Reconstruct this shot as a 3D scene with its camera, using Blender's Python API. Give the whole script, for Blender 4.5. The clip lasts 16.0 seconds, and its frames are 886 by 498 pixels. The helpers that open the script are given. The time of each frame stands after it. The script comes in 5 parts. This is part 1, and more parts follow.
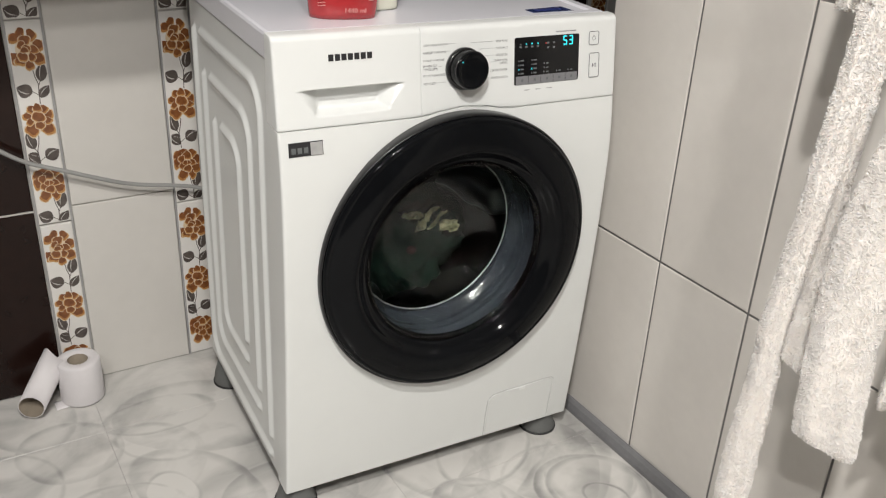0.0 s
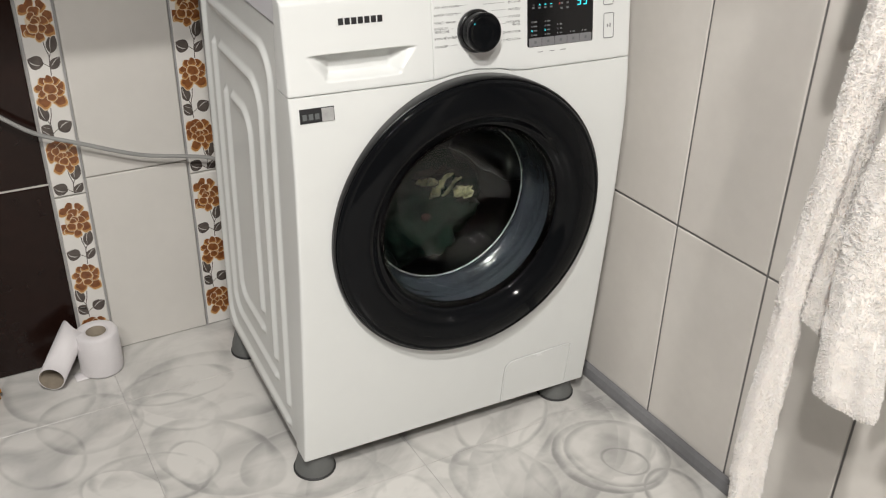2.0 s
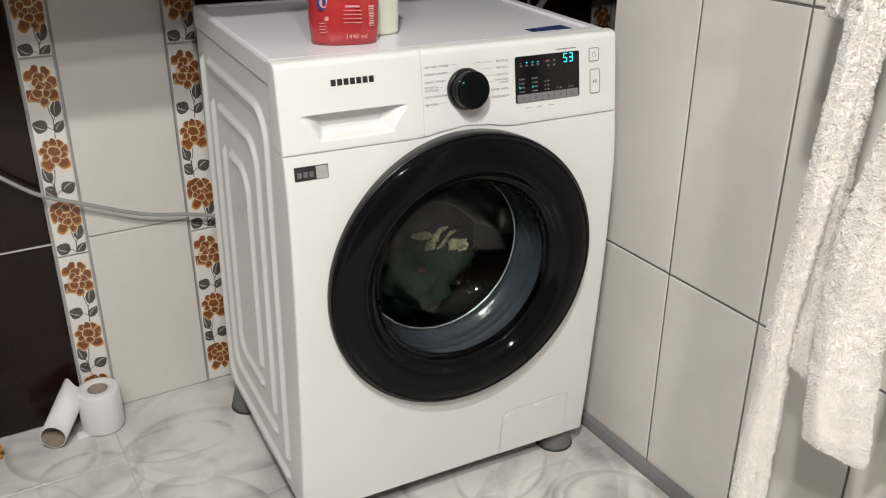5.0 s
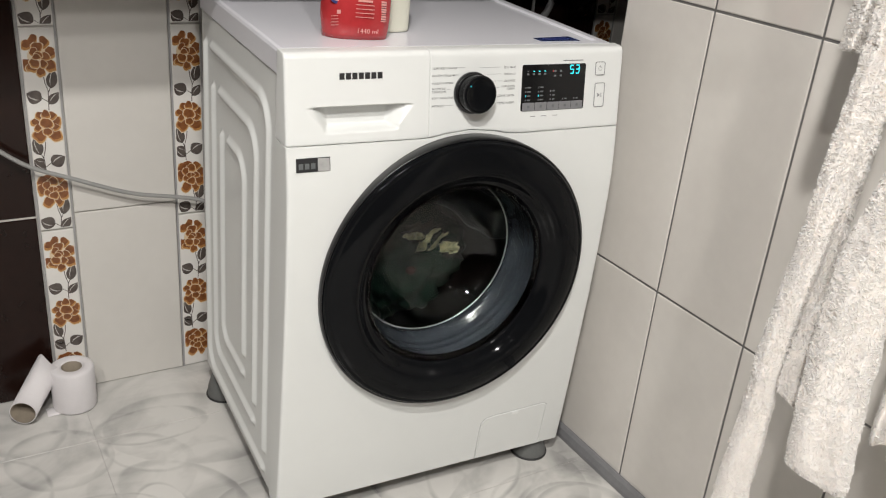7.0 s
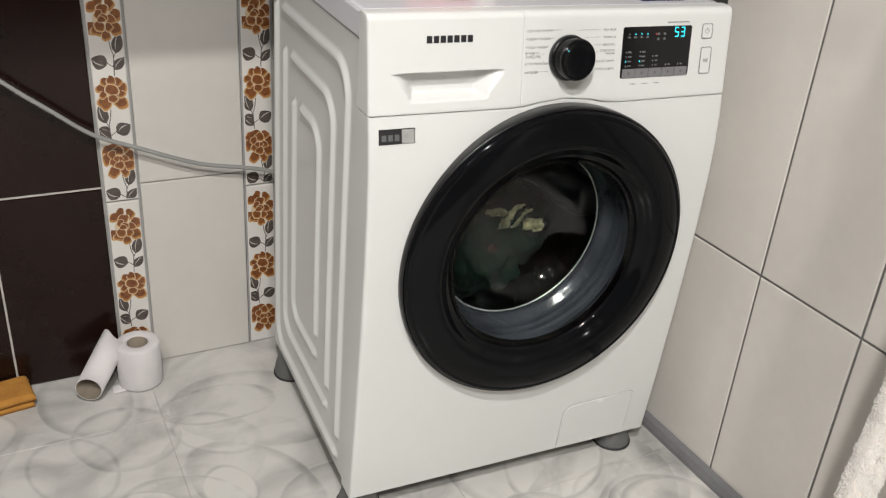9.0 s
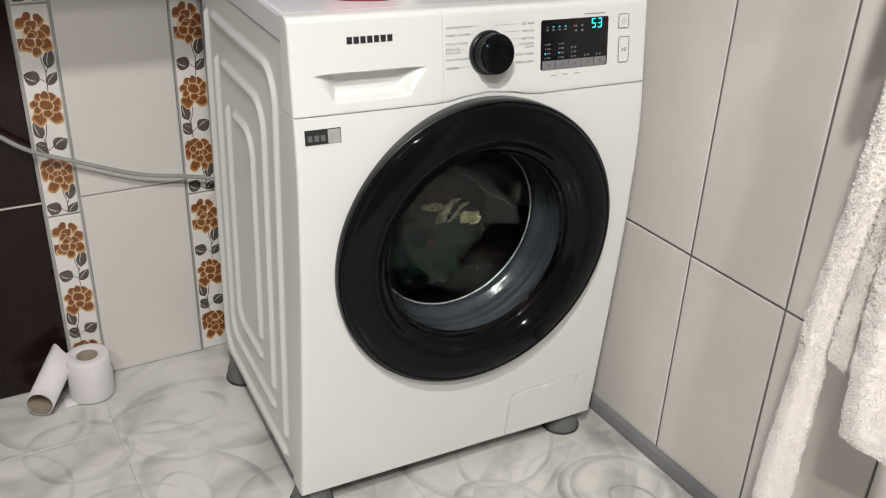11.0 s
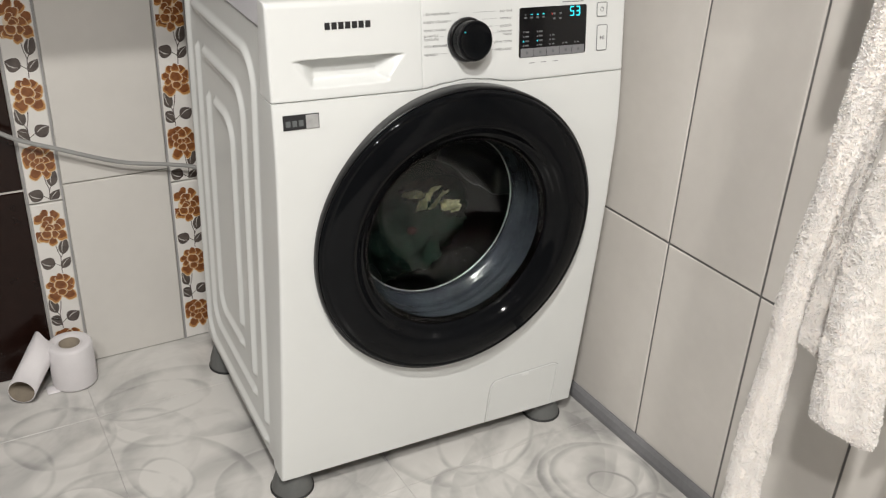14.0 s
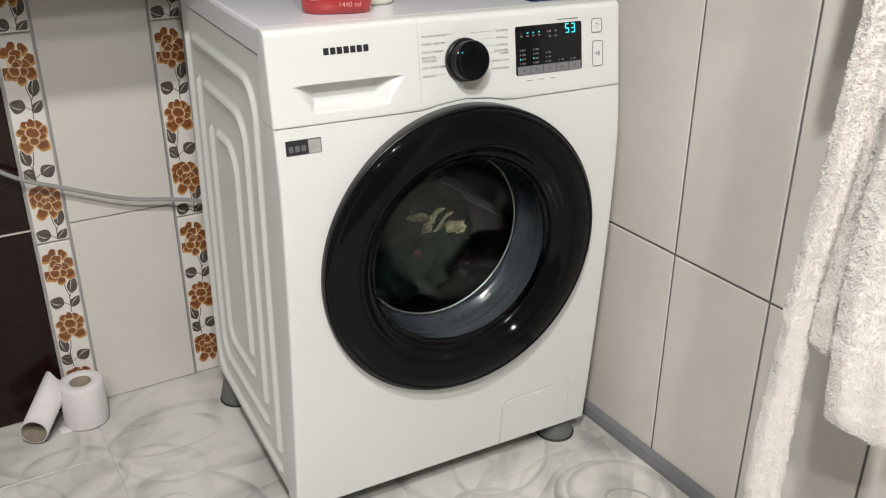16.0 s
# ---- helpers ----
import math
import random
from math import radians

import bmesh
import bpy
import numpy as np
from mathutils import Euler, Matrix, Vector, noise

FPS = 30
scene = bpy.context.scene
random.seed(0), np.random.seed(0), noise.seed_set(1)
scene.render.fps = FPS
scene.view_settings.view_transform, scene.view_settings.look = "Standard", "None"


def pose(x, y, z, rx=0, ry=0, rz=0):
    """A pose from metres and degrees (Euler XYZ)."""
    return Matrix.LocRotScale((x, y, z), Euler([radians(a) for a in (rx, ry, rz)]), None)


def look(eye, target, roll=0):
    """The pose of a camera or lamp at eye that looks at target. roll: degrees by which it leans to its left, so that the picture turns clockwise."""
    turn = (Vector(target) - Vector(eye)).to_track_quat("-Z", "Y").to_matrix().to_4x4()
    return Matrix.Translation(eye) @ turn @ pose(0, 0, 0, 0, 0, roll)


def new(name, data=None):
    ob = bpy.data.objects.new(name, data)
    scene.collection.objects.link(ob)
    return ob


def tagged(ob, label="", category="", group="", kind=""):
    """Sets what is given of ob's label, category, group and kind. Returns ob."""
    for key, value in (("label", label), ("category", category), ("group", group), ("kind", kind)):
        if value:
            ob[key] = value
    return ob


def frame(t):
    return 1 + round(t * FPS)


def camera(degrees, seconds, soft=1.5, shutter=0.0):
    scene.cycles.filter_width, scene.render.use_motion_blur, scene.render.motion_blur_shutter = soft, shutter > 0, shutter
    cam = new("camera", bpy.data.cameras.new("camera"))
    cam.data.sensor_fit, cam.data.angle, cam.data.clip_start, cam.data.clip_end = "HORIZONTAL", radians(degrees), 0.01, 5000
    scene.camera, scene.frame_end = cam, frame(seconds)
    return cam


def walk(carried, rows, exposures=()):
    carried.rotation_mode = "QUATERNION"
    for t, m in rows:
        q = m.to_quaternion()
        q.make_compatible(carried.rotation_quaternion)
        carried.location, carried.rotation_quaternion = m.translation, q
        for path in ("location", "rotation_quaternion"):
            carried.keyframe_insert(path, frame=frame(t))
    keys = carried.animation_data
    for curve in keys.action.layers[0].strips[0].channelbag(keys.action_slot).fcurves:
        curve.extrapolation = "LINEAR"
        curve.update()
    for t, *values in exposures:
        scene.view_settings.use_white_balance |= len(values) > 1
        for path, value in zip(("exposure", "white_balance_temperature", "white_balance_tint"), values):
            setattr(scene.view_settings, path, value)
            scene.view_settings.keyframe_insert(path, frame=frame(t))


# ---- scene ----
# World: the room's walls run along x and y; z = 0 is the floor. The machine's front stands near y = 0.
cam = camera(53.1, 16.0, soft=1.15, shutter=0.4)
PATH = [
    (0.0, (-0.7241, -1.1543, 1.1562), (0.2215, 0.3689, 0.2698), 2.72),
    (0.5, (-0.7260, -1.1557, 1.1533), (0.2056, 0.3924, 0.2957), 2.33),
    (1.0, (-0.7224, -1.1519, 1.1457), (0.1916, 0.3952, 0.2676), 2.24),
    (1.5, (-0.7208, -1.1466, 1.1421), (0.1793, 0.3832, 0.2204), 2.28),
    (2.0, (-0.7166, -1.1514, 1.1428), (0.1821, 0.3655, 0.1986), 1.38),
    (2.5, (-0.7150, -1.1649, 1.1556), (0.1969, 0.3342, 0.1959), 1.25),
    (3.0, (-0.7075, -1.1768, 1.1583), (0.2065, 0.3076, 0.1779), -0.17),
    (3.5, (-0.7045, -1.1836, 1.1555), (0.2317, 0.2742, 0.1563), -0.38),
    (4.0, (-0.7164, -1.1852, 1.1594), (0.1936, 0.3251, 0.2154), -0.27),
    (4.5, (-0.7173, -1.1839, 1.1581), (0.1951, 0.3794, 0.3074), 0.14),
    (5.0, (-0.7116, -1.1814, 1.1546), (0.2011, 0.3885, 0.3166), 0.21),
    (7.5, (-0.7604, -1.1443, 1.1510), (0.2025, 0.3995, 0.3207), 6.32),
    (8.0, (-0.7723, -1.1174, 1.1402), (0.1446, 0.4525, 0.3067), 6.25),
    (8.5, (-0.7611, -1.0688, 1.1295), (0.1097, 0.5097, 0.2634), 5.98),
    (9.0, (-0.7422, -1.0436, 1.1204), (0.1184, 0.5170, 0.2127), 4.43),
    (9.5, (-0.7245, -1.0479, 1.1192), (0.1534, 0.4866, 0.1838), 2.80),
    (10.0, (-0.7077, -1.0674, 1.1276), (0.1974, 0.4591, 0.2055), 2.19),
    (12.5, (-0.7158, -1.1190, 1.1233), (0.2110, 0.4127, 0.2318), 2.65),
    (13.0, (-0.7174, -1.1222, 1.1253), (0.2089, 0.4131, 0.2395), 2.74),
    (13.5, (-0.7148, -1.1238, 1.1283), (0.2034, 0.4345, 0.2746), 2.24),
    (14.0, (-0.6991, -1.1231, 1.1166), (0.2354, 0.3957, 0.2110), 2.80),
    (14.5, (-0.6953, -1.1348, 1.1082), (0.2374, 0.3984, 0.2254), -0.96),
    (15.0, (-0.7020, -1.1429, 1.1051), (0.2454, 0.3938, 0.2443), 0.02),
    (15.5, (-0.7069, -1.1372, 1.1023), (0.2346, 0.4105, 0.2547), 0.14),
    (16.0, (-0.7054, -1.1350, 1.0975), (0.2328, 0.4208, 0.2613), 0.15),
]
walk(cam, [(t, look(eye, target, roll)) for t, eye, target, roll in PATH])

# ---- world and lamps ----
world = bpy.data.worlds.new("world")
scene.world = world
world.use_nodes = True
world.node_tree.nodes["Background"].inputs["Color"].default_value = (0.80, 0.84, 0.90, 1)
world.node_tree.nodes["Background"].inputs["Strength"].default_value = 0.05
scene.view_settings.exposure = -0.16

CEILING = 2.45
BACK, RIGHT = 0.615, 0.369
LAMPS = [(-0.88, -1.30, 52.0), (-0.72, -1.95, 33.0), (-1.52, -1.72, 34.0)]


def lamp(x, y, watts):
    data = bpy.data.lights.new("downlight_lamp", "AREA")
    data.shape, data.size, data.energy, data.color = "DISK", 0.10, watts, (1.0, 0.968, 0.925)
    ob = new("downlight_lamp", data)
    ob.matrix_world = pose(x, y, CEILING - 0.03)


for x, y, watts in LAMPS:
    lamp(x, y, watts)


# ---- materials ----
def material(name, base, rough=0.5, metal=0.0, vary=0.0, scale=6.0, bump=0.0, bump_scale=60.0, coat=0.0, second=None,
             emit=None, specular=0.5, wear=0.0, piece=0.0, sheen=0.0):
    """A principled surface with colour drifting between two tones at two scales, uneven gloss and fine relief."""
    m = bpy.data.materials.new(name)
    m.use_nodes = True
    n, l = m.node_tree.nodes, m.node_tree.links
    p = n["Principled BSDF"]
    p.inputs["Roughness"].default_value = rough
    p.inputs["Metallic"].default_value = metal
    p.inputs["Coat Weight"].default_value = coat
    p.inputs["Coat Roughness"].default_value = 0.05
    p.inputs["Specular IOR Level"].default_value = specular
    p.inputs["Sheen Weight"].default_value = sheen
    p.inputs["Base Color"].default_value = (*base, 1)
    geo = n.new("ShaderNodeNewGeometry")
    if vary or second:
        big, small, mix = n.new("ShaderNodeTexNoise"), n.new("ShaderNodeTexNoise"), n.new("ShaderNodeMix")
        mix.data_type = "RGBA"
        big.inputs["Scale"].default_value, small.inputs["Scale"].default_value = scale, scale * 9
        big.inputs["Detail"].default_value = 5
        add, cut = n.new("ShaderNodeMath"), n.new("ShaderNodeMapRange")
        add.operation = "MULTIPLY_ADD"
        add.inputs[1].default_value = 0.35
        l.new(geo.outputs["Position"], big.inputs["Vector"])
        l.new(geo.outputs["Position"], small.inputs["Vector"])
        l.new(small.outputs["Fac"], add.inputs[0])
        l.new(big.outputs["Fac"], add.inputs[2])
        cut.inputs["From Min"].default_value, cut.inputs["From Max"].default_value = 0.48, 0.88
        l.new(add.outputs[0], cut.inputs["Value"])
        source = cut.outputs["Result"]
        if piece:
            info, push = n.new("ShaderNodeObjectInfo"), n.new("ShaderNodeMath")
            push.operation = "MULTIPLY_ADD"
            push.inputs[1].default_value = piece
            l.new(info.outputs["Random"], push.inputs[0])
            l.new(source, push.inputs[2])
            source = push.outputs[0]
        l.new(source, mix.inputs["Factor"])
        other = second or tuple(c * (1 - vary) for c in base)
        mix.inputs["A"].default_value, mix.inputs["B"].default_value = (*base, 1), (*other, 1)
        l.new(mix.outputs["Result"], p.inputs["Base Color"])
        if wear:
            gloss = n.new("ShaderNodeMapRange")
            gloss.inputs["To Min"].default_value, gloss.inputs["To Max"].default_value = rough, rough + wear
            l.new(big.outputs["Fac"], gloss.inputs["Value"])
            l.new(gloss.outputs["Result"], p.inputs["Roughness"])
    if bump:
        grain, relief = n.new("ShaderNodeTexNoise"), n.new("ShaderNodeBump")
        grain.inputs["Scale"].default_value, grain.inputs["Detail"].default_value = bump_scale, 4
        relief.inputs["Strength"].default_value, relief.inputs["Distance"].default_value = bump, 0.002
        l.new(geo.outputs["Position"], grain.inputs["Vector"])
        l.new(grain.outputs["Fac"], relief.inputs["Height"])
        l.new(relief.outputs["Normal"], p.inputs["Normal"])
    if emit:
        p.inputs["Emission Color"].default_value = (*emit[0], 1)
        p.inputs["Emission Strength"].default_value = emit[1]
    return m


def glass_material(name, tint=(0.92, 0.95, 0.94), rough=0.0, ior=1.47):
    m = bpy.data.materials.new(name)
    m.use_nodes = True
    p = m.node_tree.nodes["Principled BSDF"]
    p.inputs["Base Color"].default_value = (*tint, 1)
    p.inputs["Roughness"].default_value, p.inputs["IOR"].default_value = rough, ior
    p.inputs["Transmission Weight"].default_value = 1.0
    n, l = m.node_tree.nodes, m.node_tree.links
    geo, wave, relief = n.new("ShaderNodeNewGeometry"), n.new("ShaderNodeTexNoise"), n.new("ShaderNodeBump")
    wave.inputs["Scale"].default_value = 22.0
    relief.inputs["Strength"].default_value, relief.inputs["Distance"].default_value = 0.35, 0.002
    l.new(geo.outputs["Position"], wave.inputs["Vector"])
    l.new(wave.outputs["Fac"], relief.inputs["Height"])
    l.new(relief.outputs["Normal"], p.inputs["Normal"])
    return m


# Ovals of the floor's swirl print: centre x, y, half axes, turn in degrees.
OVALS = [
    (0.254, -0.189, 0.099, 0.091, 135), (0.253, -0.213, 0.046, 0.034, 125), (0.238, -0.188, 0.109, 0.102, 133), (0.273, -0.321, 0.063, 0.049, 57),
    (-0.171, -0.126, 0.085, 0.065, 67), (0.261, -0.244, 0.230, 0.165, 126), (0.021, -0.150, 0.111, 0.085, 102), (-0.448, 0.334, 0.087, 0.057, 133),
    (-0.596, 0.158, 0.078, 0.049, 132), (-0.467, 0.171, 0.061, 0.046, 101), (-0.419, 0.170, 0.145, 0.088, 122), (-0.663, 0.525, 0.116, 0.085, 103),
    (-0.605, 0.383, 0.105, 0.090, 140), (-0.423, 0.422, 0.110, 0.060, 173), (-0.708, 0.323, 0.098, 0.073, 113), (-0.542, 0.168, 0.108, 0.062, 152),
    (-0.382, -0.039, 0.093, 0.061, 148), (-0.256, -0.051, 0.129, 0.072, 64),
]
PALE_OVALS = (4, 7, 8, 9)
# Each ring: the oval, its band's width inside the line, its strength, how much paler its inside is.
rnd = random.Random(5)
SWIRLS = []
for k, oval in enumerate(OVALS):
    SWIRLS.append(oval + ((0.16 if k in (0, 1) else 0.05 if k == 5 else rnd.uniform(0.10, 0.26)), (0.75 if k < 4 else 0.42 if k == 5 else 0.34 if k in PALE_OVALS else rnd.uniform(0.42, 0.68)), 0.28 if k in PALE_OVALS else 0.0))
for k in range(26):
    SWIRLS.append((rnd.uniform(-0.95, 0.36), rnd.uniform(-0.50, 0.58), rnd.uniform(0.07, 0.24), rnd.uniform(0.045, 0.14), rnd.uniform(-90, 90),
                   rnd.uniform(0.12, 0.50), rnd.uniform(0.22, 0.48), 0.22 if k % 4 == 0 else 0.0))


def floor_material():
    m = bpy.data.materials.new("swirl_printed_floor_tile")
    m.use_nodes = True
    n, l = m.node_tree.nodes, m.node_tree.links
    p = n["Principled BSDF"]
    geo, wob = n.new("ShaderNodeNewGeometry"), n.new("ShaderNodeTexNoise")
    wob.inputs["Scale"].default_value = 5.0
    l.new(geo.outputs["Position"], wob.inputs["Vector"])
    bend = n.new("ShaderNodeVectorMath")
    bend.operation = "MULTIPLY_ADD"
    bend.inputs[1].default_value = (0.028, 0.028, 0.0)
    l.new(wob.outputs["Color"], bend.inputs[0])
    l.new(geo.outputs["Position"], bend.inputs[2])
    fade = n.new("ShaderNodeTexNoise")
    fade.inputs["Scale"].default_value, fade.inputs["Detail"].default_value = 9.0, 3
    l.new(geo.outputs["Position"], fade.inputs["Vector"])
    total, pale = None, None

    def join(old, socket):
        if old is None:
            return socket
        top = n.new("ShaderNodeMath")
        top.operation = "MAXIMUM"
        l.new(old, top.inputs[0])
        l.new(socket, top.inputs[1])
        return top.outputs[0]

    for cx, cy, a, b, turn, width, strength, inside in SWIRLS:
        move = n.new("ShaderNodeMapping")
        move.vector_type = "TEXTURE"
        move.inputs["Location"].default_value = (cx + 0.014, cy + 0.014, 0)
        move.inputs["Rotation"].default_value = (0, 0, radians(turn))
        move.inputs["Scale"].default_value = (a, b, 1e6)
        l.new(bend.outputs[0], move.inputs["Vector"])
        size, inner, outer, band = n.new("ShaderNodeVectorMath"), n.new("ShaderNodeMapRange"), n.new("ShaderNodeMapRange"), n.new("ShaderNodeMath")
        size.operation, band.operation = "LENGTH", "MULTIPLY"
        l.new(move.outputs["Vector"], size.inputs[0])
        # the ribbon swells slowly from the inside and breaks off at its outer line
        inner.interpolation_type = outer.interpolation_type = "SMOOTHSTEP"
        inner.inputs["From Min"].default_value, inner.inputs["From Max"].default_value = 1.0 - width, 1.0
        inner.inputs["To Max"].default_value = strength
        outer.inputs["From Min"].default_value, outer.inputs["From Max"].default_value = 1.0, 1.0 + 0.006 / b
        outer.inputs["To Min"].default_value, outer.inputs["To Max"].default_value = 1.0, 0.0
        l.new(size.outputs["Value"], inner.inputs["Value"])
        l.new(size.outputs["Value"], outer.inputs["Value"])
        l.new(inner.outputs["Result"], band.inputs[0])
        l.new(outer.outputs["Result"], band.inputs[1])
        total = join(total, band.outputs[0])
        if inside:
            fill = n.new("ShaderNodeMapRange")
            fill.interpolation_type = "SMOOTHSTEP"
            fill.inputs["From Min"].default_value, fill.inputs["From Max"].default_value = 1.0 - width * 0.6, 1.0
            fill.inputs["To Min"].default_value, fill.inputs["To Max"].default_value = inside, 0.0
            l.new(size.outputs["Value"], fill.inputs["Value"])
            pale = join(pale, fill.outputs["Result"])
    # broad smoky veins besides the drawn rings
    vein, cells = n.new("ShaderNodeTexNoise"), n.new("ShaderNodeMapRange")
    vein.inputs["Scale"].default_value, vein.inputs["Detail"].default_value, vein.inputs["Distortion"].default_value = 4.5, 4, 1.8
    l.new(geo.outputs["Position"], vein.inputs["Vector"])
    cells.inputs["From Min"].default_value, cells.inputs["From Max"].default_value = 0.42, 0.74
    cells.inputs["To Max"].default_value = 0.62
    l.new(vein.outputs["Fac"], cells.inputs["Value"])
    soft, both = n.new("ShaderNodeMapRange"), n.new("ShaderNodeMath")
    soft.inputs["From Min"].default_value, soft.inputs["From Max"].default_value = 0.35, 0.62
    soft.inputs["To Min"].default_value = 0.25
    l.new(fade.outputs["Fac"], soft.inputs["Value"])
    both.operation = "MULTIPLY"
    l.new(total, both.inputs[0])
    l.new(soft.outputs["Result"], both.inputs[1])
    last = n.new("ShaderNodeMath")
    last.operation, last.use_clamp = "ADD", True
    l.new(both.outputs[0], last.inputs[0])
    l.new(cells.outputs["Result"], last.inputs[1])
    # long faint brush strokes across the tiles
    drag, stroke, fold_in = n.new("ShaderNodeMapping"), n.new("ShaderNodeTexNoise"), n.new("ShaderNodeMapRange")
    drag.inputs["Rotation"].default_value, drag.inputs["Scale"].default_value = (0, 0, radians(35)), (4.5, 9.0, 1.0)
    l.new(geo.outputs["Position"], drag.inputs["Vector"])
    l.new(drag.outputs["Vector"], stroke.inputs["Vector"])
    stroke.inputs["Scale"].default_value, stroke.inputs["Detail"].default_value, stroke.inputs["Distortion"].default_value = 1.0, 3, 2.6
    fold_in.inputs["From Min"].default_value, fold_in.inputs["From Max"].default_value = 0.50, 0.72
    fold_in.inputs["To Max"].default_value = 0.15
    l.new(stroke.outputs["Fac"], fold_in.inputs["Value"])
    more = n.new("ShaderNodeMath")
    more.operation = "ADD"
    l.new(last.outputs[0], more.inputs[0])
    l.new(fold_in.outputs["Result"], more.inputs[1])
    less = n.new("ShaderNodeMath")
    less.operation, less.use_clamp = "SUBTRACT", True
    l.new(more.outputs[0], less.inputs[0])
    l.new(pale, less.inputs[1])
    mix = n.new("ShaderNodeMix")
    mix.data_type = "RGBA"
    mix.inputs["A"].default_value, mix.inputs["B"].default_value = (0.595, 0.582, 0.556, 1), (0.270, 0.268, 0.260, 1)
    l.new(less.outputs[0], mix.inputs["Factor"])
    l.new(mix.outputs["Result"], p.inputs["Base Color"])
    p.inputs["Roughness"].default_value = 0.22
    return m


WHITE = material("white_enamel", (0.715, 0.730, 0.716), 0.20, vary=0.03, scale=3, bump=0.03, bump_scale=900, wear=0.08)
PLASTIC = material("white_plastic", (0.725, 0.740, 0.728), 0.30, vary=0.02, scale=4, bump=0.02, bump_scale=700, wear=0.06)
# body white made paler and lilac: the lid's reflection is put into the colour
LIDWHITE = material("lid_white_with_lilac_reflection", (0.775, 0.775, 0.825), 0.16, vary=0.03, scale=4, bump=0.02, bump_scale=700, wear=0.08)
BLACK = material("black_gloss_plastic", (0.0055, 0.0060, 0.0070), 0.05, vary=0.3, scale=5, wear=0.03, specular=0.11)
TRIM = material("dark_grey_trim", (0.012, 0.012, 0.013), 0.30, vary=0.2, scale=20)
KNOB = material("black_knob_plastic", (0.012, 0.012, 0.013), 0.22, vary=0.2, scale=30)
KNOBRING = material("satin_black_ring", (0.05, 0.05, 0.052), 0.18, metal=0.6, vary=0.2, scale=30)
SCREEN = material("black_display_glass", (0.004, 0.004, 0.005), 0.12)
KEYGREY = material("grey_touch_keys", (0.20, 0.20, 0.21), 0.4, vary=0.1, scale=40)
PRINT = material("grey_print", (0.045, 0.045, 0.05), 0.5)
GREYPRINT = material("pale_grey_print", (0.40, 0.40, 0.39), 0.5, second=(0.30, 0.30, 0.30), scale=60)
INK = material("black_print", (0.02, 0.02, 0.022), 0.4)
CYAN = material("cyan_segments", (0.02, 0.2, 0.22), 0.4, emit=((0.03, 0.72, 0.80), 1.6))
REDLED = material("red_segment", (0.2, 0.02, 0.02), 0.4, emit=((0.9, 0.12, 0.08), 0.5))
DIM = material("dim_display_print", (0.12, 0.13, 0.13), 0.5)
GLASS = glass_material("door_glass", (0.80, 0.86, 0.83), ior=1.34)
RUBBER = material("grey_rubber_gasket", (0.027, 0.029, 0.037), 0.15, specular=0.5, vary=0.5, scale=16, bump=0.25, bump_scale=42)
FOOTMAT = material("grey_rubber_foot", (0.13, 0.134, 0.13), 0.55, vary=0.15, scale=25, bump=0.1, bump_scale=300)
FOOTRIM = material("black_rubber_rim", (0.02, 0.02, 0.02), 0.6)
# much darker than bare steel: the drum's inner shade is put into the colour
STEEL = material("drum_steel_in_shade", (0.075, 0.075, 0.072), 0.30, metal=1.0, vary=0.2, scale=8)
HOLE = material("drum_hole", (0.01, 0.01, 0.01), 0.6)
GREEN = material("dark_green_cloth", (0.004, 0.015, 0.0095), 0.95, specular=0.1, vary=0.6, scale=25, bump=0.10, bump_scale=150)
DRAB = material("dark_olive_cloth", (0.016, 0.016, 0.008), 0.85, second=(0.003, 0.004, 0.003), scale=60, bump=0.5, bump_scale=350)
CREAM = material("cream_cloth", (0.82, 0.76, 0.46), 0.8, second=(0.16, 0.15, 0.08), scale=75, bump=0.5, bump_scale=350, sheen=0.3)
REDCLOTH = material("red_cloth", (0.040, 0.009, 0.008), 0.9, vary=0.3, scale=30)
BEIGE = material("beige_wall_tile", (0.675, 0.645, 0.605), 0.085, vary=0.07, scale=5, bump=0.006, bump_scale=35, wear=0.05, piece=0.25)
CREAMTILE = material("cream_wall_tile", (0.63, 0.61, 0.575), 0.16, vary=0.06, scale=4, bump=0.015, bump_scale=35, wear=0.05, piece=0.2)
BROWN = material("dark_brown_wall_tile", (0.0185, 0.0082, 0.0062), 0.14, specular=0.25, vary=0.4, scale=5, bump=0.02, bump_scale=35, wear=0.06, piece=0.25)
STRIPTILE = material("white_border_tile", (0.70, 0.68, 0.65), 0.2, vary=0.05, scale=12)
GROUT = material("dark_grey_grout", (0.165, 0.16, 0.155), 0.85, vary=0.3, scale=30, bump=0.3, bump_scale=300)
PALEGROUT = material("pale_grout", (0.50, 0.48, 0.45), 0.85, vary=0.2, scale=30, bump=0.3, bump_scale=300)
EDGING = material("grey_border_edging", (0.36, 0.355, 0.35), 0.5, vary=0.2, scale=20)
SKIRT = material("grey_skirting", (0.19, 0.19, 0.197), 0.45, vary=0.2, scale=15, bump=0.1, bump_scale=150)
FLOORTILE = floor_material()
FLOORGROUT = material("floor_grout", (0.47, 0.45, 0.44), 0.8, vary=0.25, scale=20)
PLASTER = material("white_ceiling_paint", (0.75, 0.75, 0.73), 0.8, vary=0.05, scale=2, bump=0.1, bump_scale=120)
PETAL = material("brown_petal_print", (0.235, 0.088, 0.030), 0.25, second=(0.145, 0.050, 0.018), scale=110)
PETALEDGE = material("amber_petal_edge", (0.46, 0.235, 0.075), 0.25, second=(0.34, 0.145, 0.042), scale=80)
